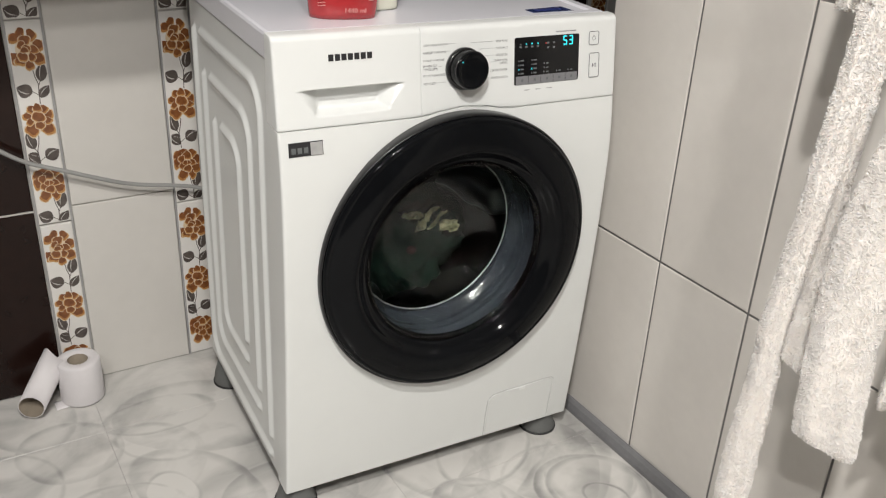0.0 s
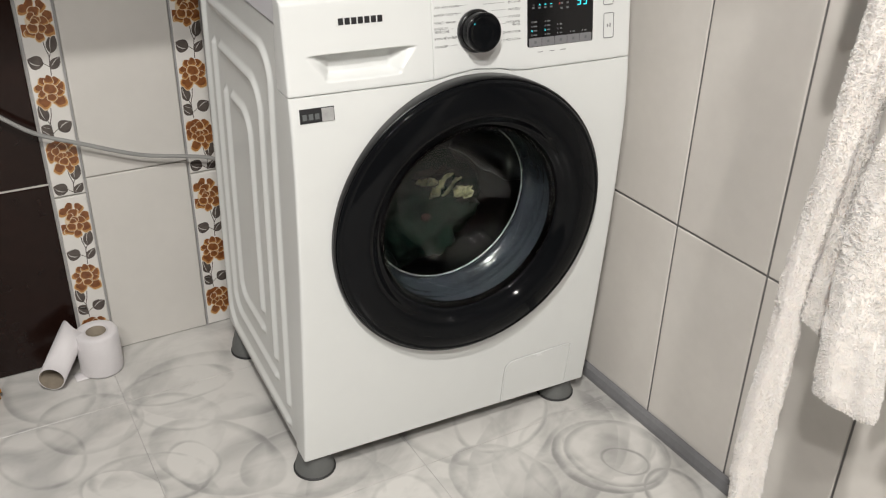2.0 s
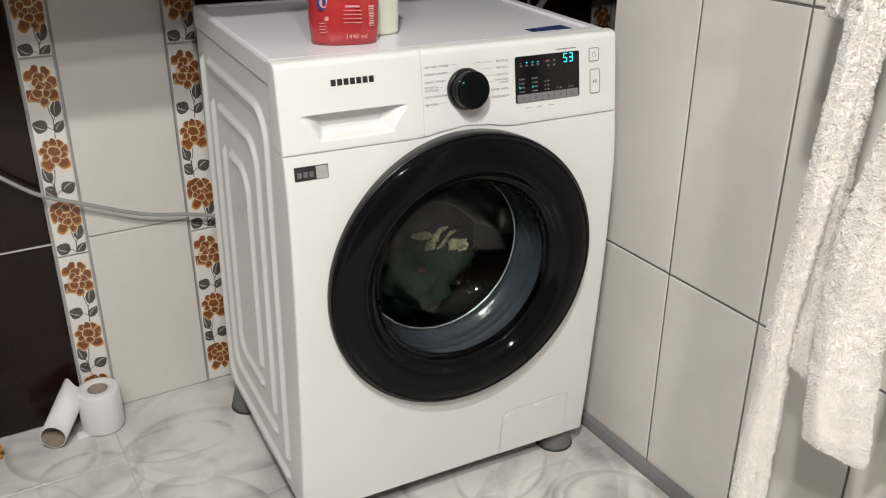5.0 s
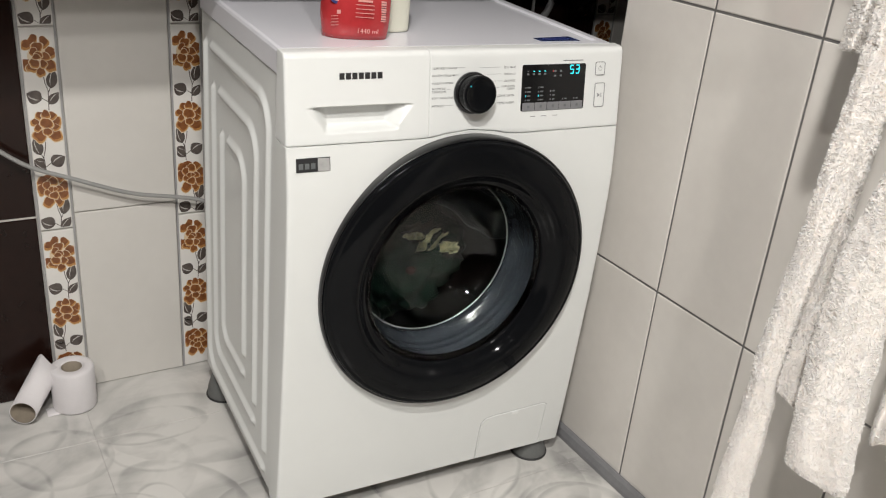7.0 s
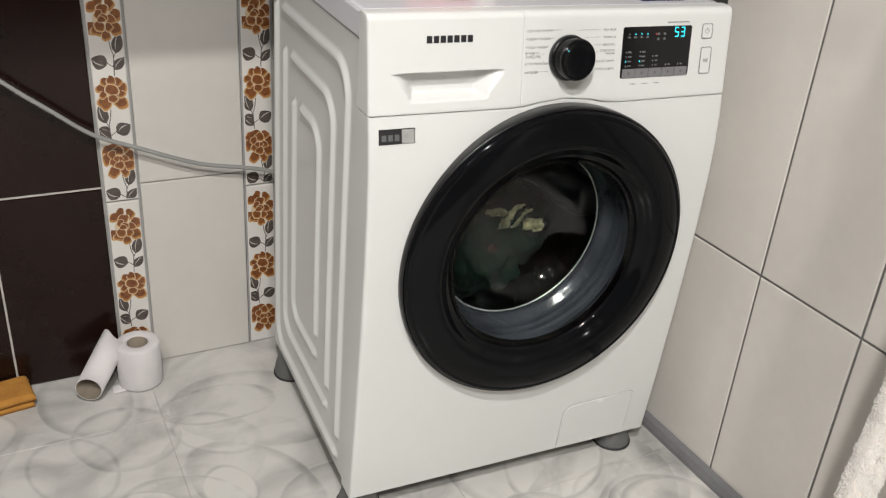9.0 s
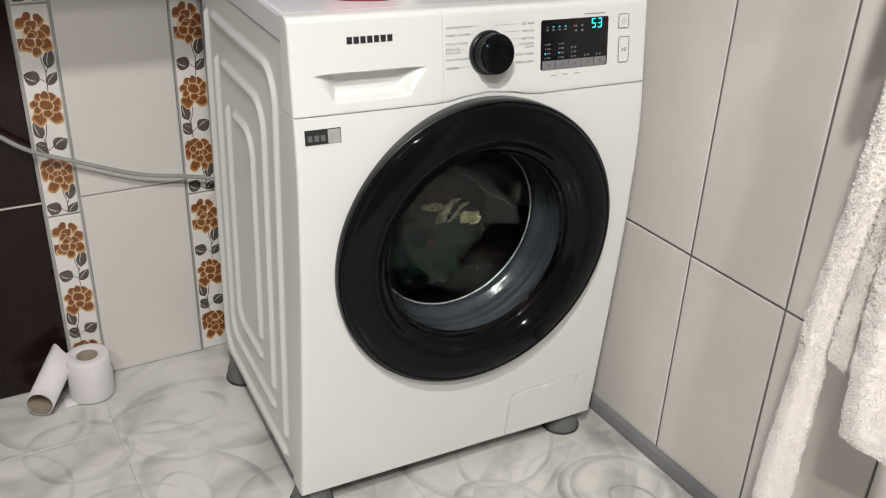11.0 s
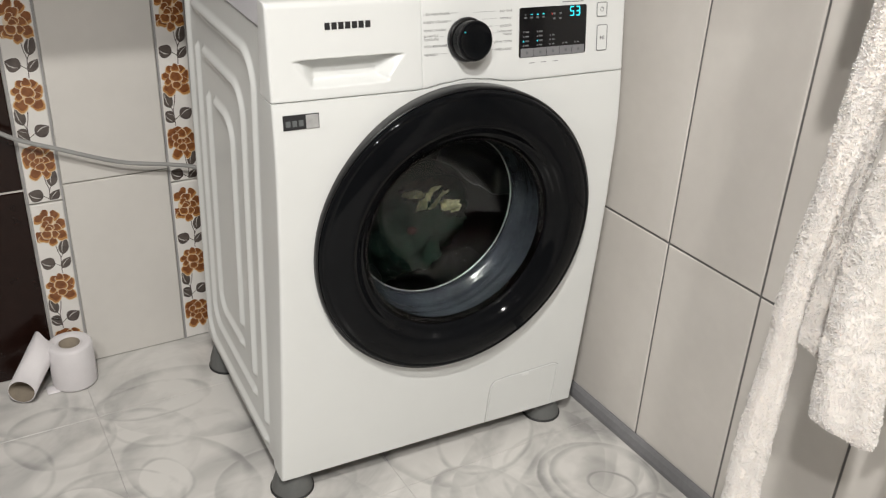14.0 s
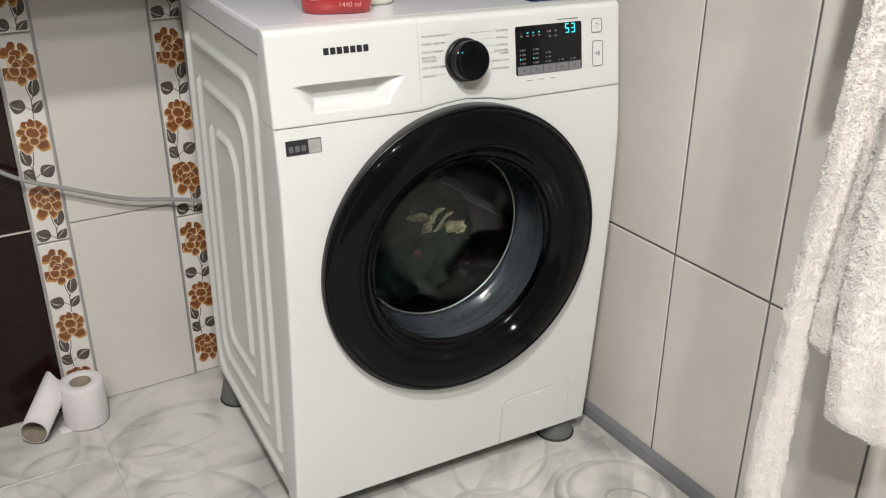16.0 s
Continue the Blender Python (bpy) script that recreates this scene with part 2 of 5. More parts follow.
PETALPALE = material("pale_petal_edge", (0.66, 0.55, 0.40), 0.25, second=(0.58, 0.43, 0.25), scale=90)
LEAF = material("dark_leaf_print", (0.068, 0.055, 0.050), 0.25, second=(0.11, 0.092, 0.082), scale=90)
LEAFEDGE = material("pale_leaf_vein", (0.45, 0.43, 0.40), 0.3)
CABLE = material("grey_cable", (0.30, 0.30, 0.29), 0.45, vary=0.12, scale=20)
HOSE = material("grey_hose", (0.20, 0.20, 0.20), 0.45, vary=0.15, scale=20)
PAPER = material("white_tissue_paper", (0.70, 0.675, 0.685), 0.95, vary=0.05, scale=25, bump=0.5, bump_scale=500, sheen=0.2)
CARD = material("grey_brown_card", (0.26, 0.22, 0.17), 0.9, vary=0.2, scale=40, bump=0.2, bump_scale=300)
SPONGE = material("ochre_cloth", (0.52, 0.25, 0.045), 0.9, vary=0.25, scale=30, bump=0.6, bump_scale=350, second=(0.40, 0.17, 0.03))
TERRY = material("white_terry_cloth", (0.84, 0.795, 0.748), 0.95, vary=0.05, scale=14, bump=0.35, bump_scale=320, sheen=0.6)
soft_part = TERRY.node_tree.nodes["Principled BSDF"].inputs
soft_part["Subsurface Weight"].default_value, soft_part["Subsurface Scale"].default_value = 0.55, 0.004
soft_part["Subsurface Radius"].default_value = (1.0, 0.9, 0.8)
TOWEL = material("green_towel_cloth", (0.075, 0.14, 0.022), 0.95, vary=0.25, scale=20, bump=0.8, bump_scale=300, sheen=0.4)
POUCH = material("red_film_pouch", (0.44, 0.034, 0.038), 0.25, vary=0.25, scale=14, bump=0.25, bump_scale=40, coat=0.3)
POUCHPRINT = material("pale_pouch_print", (0.66, 0.31, 0.29), 0.4)
NAVY = material("navy_print", (0.03, 0.04, 0.16), 0.4)
BOTTLE = material("cream_bottle_plastic", (0.66, 0.66, 0.56), 0.4, vary=0.05, scale=10)
STICKER = material("blue_label_print", (0.035, 0.06, 0.20), 0.25, second=(0.015, 0.02, 0.05), scale=40)
SATIN = material("satin_steel", (0.66, 0.65, 0.64), 0.38, metal=0.85, vary=0.1, scale=20)
CHROME = material("chrome", (0.62, 0.62, 0.63), 0.12, metal=1.0, vary=0.05, scale=20)
GLOW = material("downlight_glow", (0.9, 0.9, 0.9), 0.5, emit=((1.0, 0.96, 0.90), 12.0))


# ---- mesh helpers ----
def part(name, bm, mat, parent=None, label="", smooth=False, place=None):
    mesh = bpy.data.meshes.new(name)
    bmesh.ops.recalc_face_normals(bm, faces=bm.faces)
    bm.to_mesh(mesh)
    bm.free()
    for m in mat if isinstance(mat, (list, tuple)) else [mat]:
        mesh.materials.append(m)
    if smooth:
        for f in mesh.polygons:
            f.use_smooth = True
    ob = new(name, mesh)
    if parent:
        ob.parent = parent
    if place:
        ob.matrix_basis = place
    if label:
        tagged(ob, label)
    return ob


def box(bm, x0, x1, y0, y1, z0, z1, bevel=0.0, segments=2):
    v = [bm.verts.new(c) for c in ((x0, y0, z0), (x1, y0, z0), (x1, y1, z0), (x0, y1, z0), (x0, y0, z1), (x1, y0, z1), (x1, y1, z1), (x0, y1, z1))]
    fs = [bm.faces.new([v[i] for i in q]) for q in ((0, 3, 2, 1), (4, 5, 6, 7), (0, 1, 5, 4), (1, 2, 6, 5), (2, 3, 7, 6), (3, 0, 4, 7))]
    if bevel:
        edges = list({e for f in fs for e in f.edges})
        bmesh.ops.bevel(bm, geom=edges, offset=bevel, segments=segments, affect="EDGES", profile=0.5)
    return bm


def boxed(*args, **kw):
    return box(bmesh.new(), *args, **kw)


def lathe(profile, n=96, centre=(0, 0, 0), axis="y", closed=False):
    """Turns a profile of (radius, along) about an axis."""
    bm = bmesh.new()
    rings = []
    for r, a in profile:
        ring = []
        for i in range(n):
            c, s = math.cos(2 * math.pi * i / n), math.sin(2 * math.pi * i / n)
            at = (r * c, a, r * s) if axis == "y" else (r * c, r * s, a)
            ring.append(bm.verts.new(Vector(at) + Vector(centre)))
        rings.append(ring)
    pairs = list(zip(rings, rings[1:])) + ([(rings[-1], rings[0])] if closed else [])
    for a, b in pairs:
        for i in range(n):
            j = (i + 1) % n
            bm.faces.new((a[i], a[j], b[j], b[i]))
    if not closed:
        for ring, (r, _) in ((rings[0], profile[0]), (rings[-1], profile[-1])):
            if r < 0.01:
                bm.faces.new(ring)
    return bm


def sweep(points, radius, n=10, bm=None):
    """A round tube through points."""
    bm = bm or bmesh.new()
    pts = [Vector(p) for p in points]
    rings = []
    for i, p in enumerate(pts):
        way = (pts[min(i + 1, len(pts) - 1)] - pts[max(i - 1, 0)]).normalized()
        side = way.cross(Vector((0, 0, 1)) if abs(way.z) < 0.9 else Vector((1, 0, 0))).normalized()
        up = side.cross(way)
        r = radius(i / (len(pts) - 1)) if callable(radius) else radius
        rings.append([bm.verts.new(p + r * (math.cos(a) * side + math.sin(a) * up)) for a in (2 * math.pi * k / n for k in range(n))])
    for a, b in zip(rings, rings[1:]):
        for k in range(n):
            bm.faces.new((a[k], a[(k + 1) % n], b[(k + 1) % n], b[k]))
    bm.faces.new(rings[0])
    bm.faces.new(rings[-1][::-1])
    return bm


def smooth_line(points, steps=8):
    """Points on a smooth curve through the given ones."""
    pts = [Vector(p) for p in points]
    pts = [pts[0] * 2 - pts[1]] + pts + [pts[-1] * 2 - pts[-2]]
    out = []
    for a, b, c, d in zip(pts, pts[1:], pts[2:], pts[3:]):
        for i in range(steps):
            t = i / steps
            out.append(0.5 * (2 * b + (c - a) * t + (2 * a - 5 * b + 4 * c - d) * t * t + (3 * b - a - 3 * c + d) * t ** 3))
    return out + [pts[-2]]


def disc(bm, cx, cz, r, y, n=20, rx=None, turn=0.0, index=0):
    """A flat disc or ellipse that faces -y."""
    rx = rx or r
    c, s = math.cos(turn), math.sin(turn)
    vs = []
    for i in range(n):
        a = 2 * math.pi * i / n
        u, v = rx * math.cos(a), r * math.sin(a)
        vs.append(bm.verts.new((cx + u * c - v * s, y, cz + u * s + v * c)))
    f = bm.faces.new(vs)
    f.material_index = index
    return f


def thing(name, label, category, place=None, group="", kind=""):
    ob = new(name)
    ob.empty_display_size = 0.05
    if place:
        ob.matrix_basis = place
    return tagged(ob, label, category, group, kind)


# ---- the room ----
WEST, SOUTH, EAST, TURNING = -1.9, -2.3, 1.2, 0.070
floor = tagged(part("floor", boxed(WEST - 0.1, EAST + 0.1, SOUTH - 0.1, BACK + 0.12, -0.12, -0.0010), FLOORGROUT),
               "pale grey grouted floor under marbled tiles", "floor", kind="structure")
ceiling = tagged(part("ceiling", boxed(WEST - 0.1, EAST + 0.1, SOUTH - 0.1, BACK + 0.12, CEILING, CEILING + 0.1), PLASTER),
                 "plain white painted ceiling", "ceiling", kind="structure")
wall_north = tagged(part("wall_north", boxed(WEST - 0.1, EAST + 0.1, BACK + 0.006, BACK + 0.12, -0.001, CEILING), PALEGROUT),
                    "wall tiled in cream and dark brown with flower border strips", "wall", kind="structure")
wall_east = tagged(part("wall_east", boxed(RIGHT + 0.0022, EAST, SOUTH, TURNING - 0.004, -0.001, CEILING), GROUT),
                   "wall of glossy beige tiles with dark grey joints", "wall", kind="structure")
wall_recess = tagged(part("wall_recess", boxed(EAST, EAST + 0.1, TURNING - 0.3, BACK + 0.006, -0.001, CEILING), CREAMTILE),
                     "plain cream tiled wall of the recess", "wall", kind="structure")
wall_west = tagged(part("wall_west", boxed(WEST - 0.1, WEST, SOUTH, BACK + 0.006, -0.001, CEILING), BROWN),
                   "plain dark brown tiled side wall", "wall", kind="structure")
wall_south = tagged(part("wall_south", boxed(WEST, EAST, SOUTH - 0.1, SOUTH, -0.001, CEILING), BROWN),
                    "plain dark brown tiled wall", "wall", kind="structure")
# unseen box added to cast the wall's upper shade; dark to cut bounce
bulkhead = tagged(part("bulkhead", boxed(-1.0, EAST, 0.10, BACK + 0.004, 1.13, CEILING, bevel=0.004), BROWN),
                  "unseen dark brown box above the machine, added to shade the wall", "bulkhead", kind="structure")
bm = bmesh.new()
prof = [(0.0, 0.0), (0.016, 0.0), (0.015, 0.008), (0.010, 0.019), (0.004, 0.024), (0.0, 0.025)]
ends = [[bm.verts.new((RIGHT - 0.001 - a, y, z)) for a, z in prof] for y in (SOUTH, TURNING)]
for i in range(len(prof) - 1):
    bm.faces.new((ends[0][i], ends[0][i + 1], ends[1][i + 1], ends[1][i]))
bm.faces.new(ends[0])
bm.faces.new(ends[1][::-1])
tagged(part("baseboard", bm, SKIRT), "narrow grey rounded skirting strip along the beige wall", "skirting", kind="structure")

# ---- the washing machine: its own space has the front at y = 0 ----
machine = thing("washing_machine", "white front-loading washing machine with black round door on rubber feet", "washing machine", pose(0, 0, 0, 0, 0.4, 0) @ pose(0, 0, 0, 1.2, 0, 0) @ pose(0, 0, 0, 0, 0, -2.6))
HALF, BASE, SEAM, TOP, DEEP = 0.302, 0.0485, 0.731, 0.863, 0.505
LEAN = 0.16
DOOR = (0.003, 0.483)


SEAM_LINE = [(-0.40, 0.731), (-0.085, 0.7295), (-0.065, 0.7305), (-0.036, 0.7355), (0.004, 0.7390), (0.046, 0.7355), (0.075, 0.7300), (0.100, 0.7280), (0.137, 0.7285), (0.40, 0.7305)]


def seam(x):
    """Height of the joint between fascia and front: it swells above the door."""
    for (x0, z0), (x1, z1) in zip(SEAM_LINE, SEAM_LINE[1:]):
        if x <= x1:
            return z0 + (z1 - z0) * step((x0 if x0 > -0.3 else -0.3), x1, x) if x1 - x0 < 0.2 else z0 + (z1 - z0) * (x - x0) / (x1 - x0)
    return SEAM


def step(a, b, v):
    t = max(0.0, min(1.0, (v - a) / (b - a)))
    return t * t * (3 - 2 * t) * 0.5 + t * 0.5


BOW = [(0.02, 0.0060), (0.05, 0.0032), (0.13, -0.0020), (0.20, -0.0058), (0.30, -0.0102), (0.40, -0.0140), (0.50, -0.0158), (0.60, -0.0145), (0.65, -0.0118), (0.70, -0.0058), (0.732, 0.0), (0.90, 0.0)]


def bow(z):
    """How far the front panel swells out at a height."""
    for (z0, y0), (z1, y1) in zip(BOW, BOW[1:]):
        if z <= z1:
            return y0 + (y1 - y0) * (z - z0) / (z1 - z0)
    return 0.0


def front_at(z):
    return LEAN * max(0.0, z - 0.735)


def side_panel(sign):
    """The steel side: three nested pressed ridges."""
    ny, nz = 130, 220
    bm = bmesh.new()
    y0, y1, z0, z1 = 0.0505, DEEP, BASE, TOP - 0.040

    def leg(y, z, ya, za, yb, zb):
        t = max(0.0, min(1.0, ((y - ya) * (yb - ya) + (z - za) * (zb - za)) / ((yb - ya) ** 2 + (zb - za) ** 2)))
        return math.hypot(y - ya - t * (yb - ya), z - za - t * (zb - za))

    def height(y, z):
        """Three nested pairs of angled ridges: one over the front and top, one down the back and along the foot."""
        h = 0.0
        for a0, a1, b0, b1, r in ((0.089, 0.474, 0.076, 0.772, 0.052), (0.151, 0.420, 0.139, 0.703, 0.048), (0.219, 0.362, 0.203, 0.630, 0.042)):
            if y < a0 + r and z > b1 - r:
                upper = abs(math.hypot(y - a0 - r, z - b1 + r) - r)
            else:
                upper = min(leg(y, z, a0, b0 + 0.046, a0, b1 - r), leg(y, z, a0 + r, b1, a1 - 0.045, b1))
            if y > a1 - r and z < b0 + r:
                lower = abs(math.hypot(y - a1 + r, z - b0 - r) - r)
            else:
                lower = min(leg(y, z, a1, b1 - 0.004, a1, b0 + r), leg(y, z, a1 - r, b0, a0 + 0.004, b0))
            d = min(upper, lower) / 0.0125
            if d < 1:
                h = max(h, 0.0066 * (0.5 + 0.5 * math.cos(math.pi * d)))
        return h

    grid = [[bm.verts.new((sign * (HALF - 0.004 + height(y0 + (y1 - y0) * i / ny, z0 + (z1 - z0) * k / nz)), y0 + (y1 - y0) * i / ny, z0 + (z1 - z0) * k / nz))
             for k in range(nz + 1)] for i in range(ny + 1)]
    for i in range(ny):
        for k in range(nz):
            bm.faces.new((grid[i][k], grid[i + 1][k], grid[i + 1][k + 1], grid[i][k + 1]))
    rim = [grid[i][0] for i in range(ny + 1)] + [grid[ny][k] for k in range(1, nz + 1)] + [grid[i][nz] for i in range(ny - 1, -1, -1)] + [grid[0][k] for k in range(nz - 1, 0, -1)]
    back = [bm.verts.new((sign * (HALF - 0.016), v.co.y, v.co.z)) for v in rim]
    for i in range(len(rim)):
        j = (i + 1) % len(rim)
        bm.faces.new((rim[i], rim[j], back[j], back[i]))
    return part("side_panel", bm, WHITE, machine, smooth=True)


side_panel(-1)
side_panel(1)
for sign in (-1, 1):
    part("joint_strip", boxed(sign * (HALF - 0.0065) - 0.004, sign * (HALF - 0.0065) + 0.004, 0.0462, 0.0504, BASE + 0.004, TOP - 0.042, bevel=0.0012), PLASTIC, machine, "white seam behind the front frame")
part("back_panel", boxed(-HALF + 0.016, HALF - 0.016, DEEP - 0.012, DEEP - 0.002, BASE, TOP - 0.04), WHITE, machine)
part("base_pan", boxed(-HALF + 0.016, HALF - 0.016, 0.052, DEEP - 0.013, BASE + 0.002, BASE + 0.014), TRIM, machine, "dark underside pan")


def outline_front():
    """Front outline, counter-clockwise, from the bottom left corner, densely set."""
    pts, n = [], 60
    pts += [(-HALF + 2 * HALF * i / n, BASE) for i in range(n)]
    pts += [(HALF, BASE + (SEAM - BASE) * i / n) for i in range(n)]
    pts += [(HALF - 2 * HALF * i / 120, seam(HALF - 2 * HALF * i / 120)) for i in range(120)]
    pts += [(-HALF, SEAM - (SEAM - BASE) * i / n) for i in range(n)]
    return pts


def front_panel():
    bm = bmesh.new()
    rim = outline_front()
    loops = []
    for inset, y in ((0.0, 0.046), (0.0, 0.0050), (0.0004, 0.0028), (0.0014, 0.0012), (0.0030, 0.0003), (0.0050, 0.0)):
        loop = []
        for x, z in rim:
            top = seam(x)
            # sides are rounded widely, the joint and the bottom edge hardly
            nx = max(-HALF + inset, min(HALF - inset, x))
            small = min(inset, 0.0009)
            nz = max(BASE + small, min(top - 0.0006 - small, z))
            loop.append(bm.verts.new((nx, y + bow(nz) * (1 - y / 0.046), nz)))
        loops.append(loop)
    hole_r = 0.225
    hole = []
    for x, z in rim:
        a = math.atan2(z - DOOR[1], x - DOOR[0])
        hole.append((DOOR[0] + hole_r * math.cos(a), DOOR[1] + hole_r * math.sin(a)))
    flat = loops[-1]
    for k in range(1, 11):
        mid = [(v.co.x + (h[0] - v.co.x) * k / 10, v.co.z + (h[1] - v.co.z) * k / 10) for v, h in zip(flat, hole)]
        loops.append([bm.verts.new((x, bow(z), z)) for x, z in mid])
    loops.append([bm.verts.new((x, 0.046, z)) for x, z in hole])
    n = len(rim)
    for a, b in zip(loops, loops[1:]):
        for i in range(n):
            j = (i + 1) % n
            bm.faces.new((a[i], a[j], b[j], b[i]))
    made = part("front_panel", bm, WHITE, machine, smooth=True)
    made.data.set_sharp_from_angle(angle=radians(38))
    return made


front_panel()


def fascia_plate(name, x0, x1, cut, mat, label, nx, nz, round_left, round_right):
    """A leaning plate of the fascia with rounded edges; cut(x, z) is a recess's depth."""
    bm = bmesh.new()

    def edge(d, r):
        if d >= r:
            return 0.0
        return r - math.sqrt(max(r * r - (r - d) ** 2, 0.0))

    xs = sorted({x0 + (x1 - x0) * i / nx for i in range(nx + 1)} | {x0 + d for d in (0.0006, 0.002, 0.004)} | {x1 - d for d in (0.0006, 0.002, 0.004)})
    grid = []
    for x in xs:
        z0, z1 = seam(x) + 0.0006, TOP
        col = []
        zs = sorted({z0 + (z1 - z0) * k / nz for k in range(nz + 1)} | {z0 + 0.0006, z0 + 0.0015, z1 - 0.0006, z1 - 0.002, z1 - 0.0045})
        for z in zs:
            y = front_at(z) + cut(x, z) + edge(x - x0, round_left) + edge(x1 - x, round_right) + edge(z - z0, 0.0012) + edge(z1 - z, 0.009)
            col.append(bm.verts.new((x, y, z)))
        grid.append(col)
    m = min(len(c) for c in grid)
    for a, b in zip(grid, grid[1:]):
        for k in range(m - 1):
            bm.faces.new((a[k], b[k], b[k + 1], a[k + 1]))
    rim = [c[0] for c in grid] + grid[-1][1:m] + [c[m - 1] for c in grid[-2::-1]] + grid[0][m - 2:0:-1]
    back = [bm.verts.new((v.co.x, 0.048, v.co.z)) for v in rim]
    for i in range(len(rim)):
        j = (i + 1) % len(rim)
        bm.faces.new((rim[i], rim[j], back[j], back[i]))
    return part(name, bm, mat, machine, label, smooth=True)


def ease(a, b, v):
    t = max(0.0, min(1.0, (v - a) / (b - a)))
    return t * t * (3 - 2 * t)


def handle_cut(x, z):
    """The drawer's grip: a hooded hollow with flaring ends and a tray that comes out at its foot."""
    top, foot, lip, deep = 0.786, 0.7545, 0.7455, 0.023
    if z >= top or z <= lip - 0.002:
        return 0.0
    u = min(1.0, (top - z) / (top - foot))
    left, right = -0.276 + 0.030 * u, -0.090 - 0.030 * u
    flare = 0.048 * (0.35 + 0.65 * (1 - u))
    side = ease(left, left + flare, x) * ease(right, right - flare, x)
    if z > foot:
        return deep * ease(top, top - 0.0035, z) * side
    return deep * ease(lip, foot, z) * side


drawer = fascia_plate("detergent_drawer", -HALF, -0.0705, handle_cut, PLASTIC, "white drawer front with a hooded grip", 190, 110, 0.005, 0.0005)
fascia = fascia_plate("control_panel", -0.0695, HALF, lambda x, z: 0.0, PLASTIC, "white leaning control panel", 120, 40, 0.0005, 0.005)

bm = bmesh.new()
rows = [(0.0, 0.0, TOP - 0.038), (0.0, 0.0, TOP - 0.006), (0.002, 0.002, TOP - 0.002), (0.006, 0.006, TOP), (0.020, 0.016, TOP), (0.024, 0.020, TOP - 0.0035)]
loops = []
for ix, iy, z in rows:
    x0, x1, y0, y1 = -HALF + 0.002 + ix, HALF - 0.002 - ix, 0.0505 + iy * (1 if ix > 0.01 else 0), DEEP + 0.006 - iy
    r = 0.004
    loop = []
    for cx, cy, a0 in ((x0 + r, y0 + r, 180), (x1 - r, y0 + r, 270), (x1 - r, y1 - r, 0), (x0 + r, y1 - r, 90)):
        for k in range(6):
            a = radians(a0 + 90 * k / 5)
            loop.append(bm.verts.new((cx + r * math.cos(a), cy + r * math.sin(a), z)))
    loops.append(loop)
for a, b in zip(loops, loops[1:]):
    for i in range(len(a)):
        j = (i + 1) % len(a)
        bm.faces.new((a[i], a[j], b[j], b[i]))
bm.faces.new(loops[-1])
bm.faces.new(loops[0][::-1])
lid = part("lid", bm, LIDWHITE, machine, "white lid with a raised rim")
part("lid_front_rail", boxed(-HALF + 0.004, HALF - 0.004, 0.030, 0.0500, TOP - 0.020, TOP - 0.0005, bevel=0.001), PLASTIC, machine)

# door: it stands a little before the swelling front
AJAR = -0.0095
door = part("door", lathe([(r, y + AJAR) for r, y in (
    (0.2475, 0.004), (0.2475, -0.014), (0.2466, -0.0190), (0.2440, -0.0222), (0.2408, -0.0236), (0.2388, -0.0224), (0.2366, -0.0236), (0.230, -0.0262), (0.218, -0.0285),
    (0.206, -0.0298), (0.198, -0.0296), (0.192, -0.0278), (0.1870, -0.0242), (0.1830, -0.0195), (0.1792, -0.0155), (0.1752, -0.0128), (0.1712, -0.0112), (0.1688, -0.0085), (0.1682, -0.004),
    (0.1686, 0.008), (0.172, 0.018), (0.205, 0.018), (0.222, 0.010))],
    n=160, centre=(DOOR[0], 0, DOOR[1]), closed=True), BLACK, machine, "glossy black door ring", smooth=True)
part("door_rim", lathe([(0.2500, 0.006), (0.2515, AJAR - 0.010), (0.2508, AJAR - 0.0150), (0.2490, AJAR - 0.0165), (0.2478, AJAR - 0.0155), (0.2478, 0.006)], n=160, centre=(DOOR[0], 0, DOOR[1]), closed=True),
     TRIM, door, "dark grey rim round the door", smooth=True)
bowl_out = [(0.1676, -0.0165), (0.1668, 0.004), (0.1600, 0.028), (0.1490, 0.052), (0.1360, 0.074), (0.1210, 0.092), (0.1080, 0.1030), (0.1000, 0.1090), (0.0930, 0.1125), (0.0840, 0.1140), (0.060, 0.1150), (0.030, 0.1158), (0.0001, 0.116)]
bowl_in = [(0.0001, 0.1085), (0.030, 0.1083), (0.060, 0.1075), (0.0800, 0.1065), (0.0880, 0.1045), (0.0940, 0.1000), (0.1020, 0.0935), (0.1160, 0.0820), (0.1305, 0.0660), (0.1440, 0.0440), (0.1545, 0.0220), (0.1610, 0.001), (0.1618, -0.0165)]
bm = lathe(bowl_out + bowl_in, n=128, centre=(DOOR[0], 0, DOOR[1]), closed=True)
bmesh.ops.remove_doubles(bm, verts=bm.verts, dist=0.0004)
bowl = part("glass_bowl", bm, GLASS, door, "clear bowl of door glass", smooth=True)
bowl.visible_shadow = False
folds = [(0.226, 0.014), (0.210, 0.012), (0.196, 0.0135), (0.188, 0.019), (0.1845, 0.0255), (0.1835, 0.030), (0.1800, 0.033), (0.1790, 0.037), (0.1795, 0.042), (0.1765, 0.0455), (0.1745, 0.050),
         (0.1745, 0.0555), (0.1705, 0.059), (0.1680, 0.064), (0.1640, 0.0675), (0.1610, 0.072), (0.1590, 0.0765), (0.161, 0.082), (0.222, 0.090), (0.228, 0.06)]
part("gasket", lathe(folds, n=128, centre=(DOOR[0], 0, DOOR[1]), closed=True), RUBBER, machine, "bluish grey rubber door gasket", smooth=True)
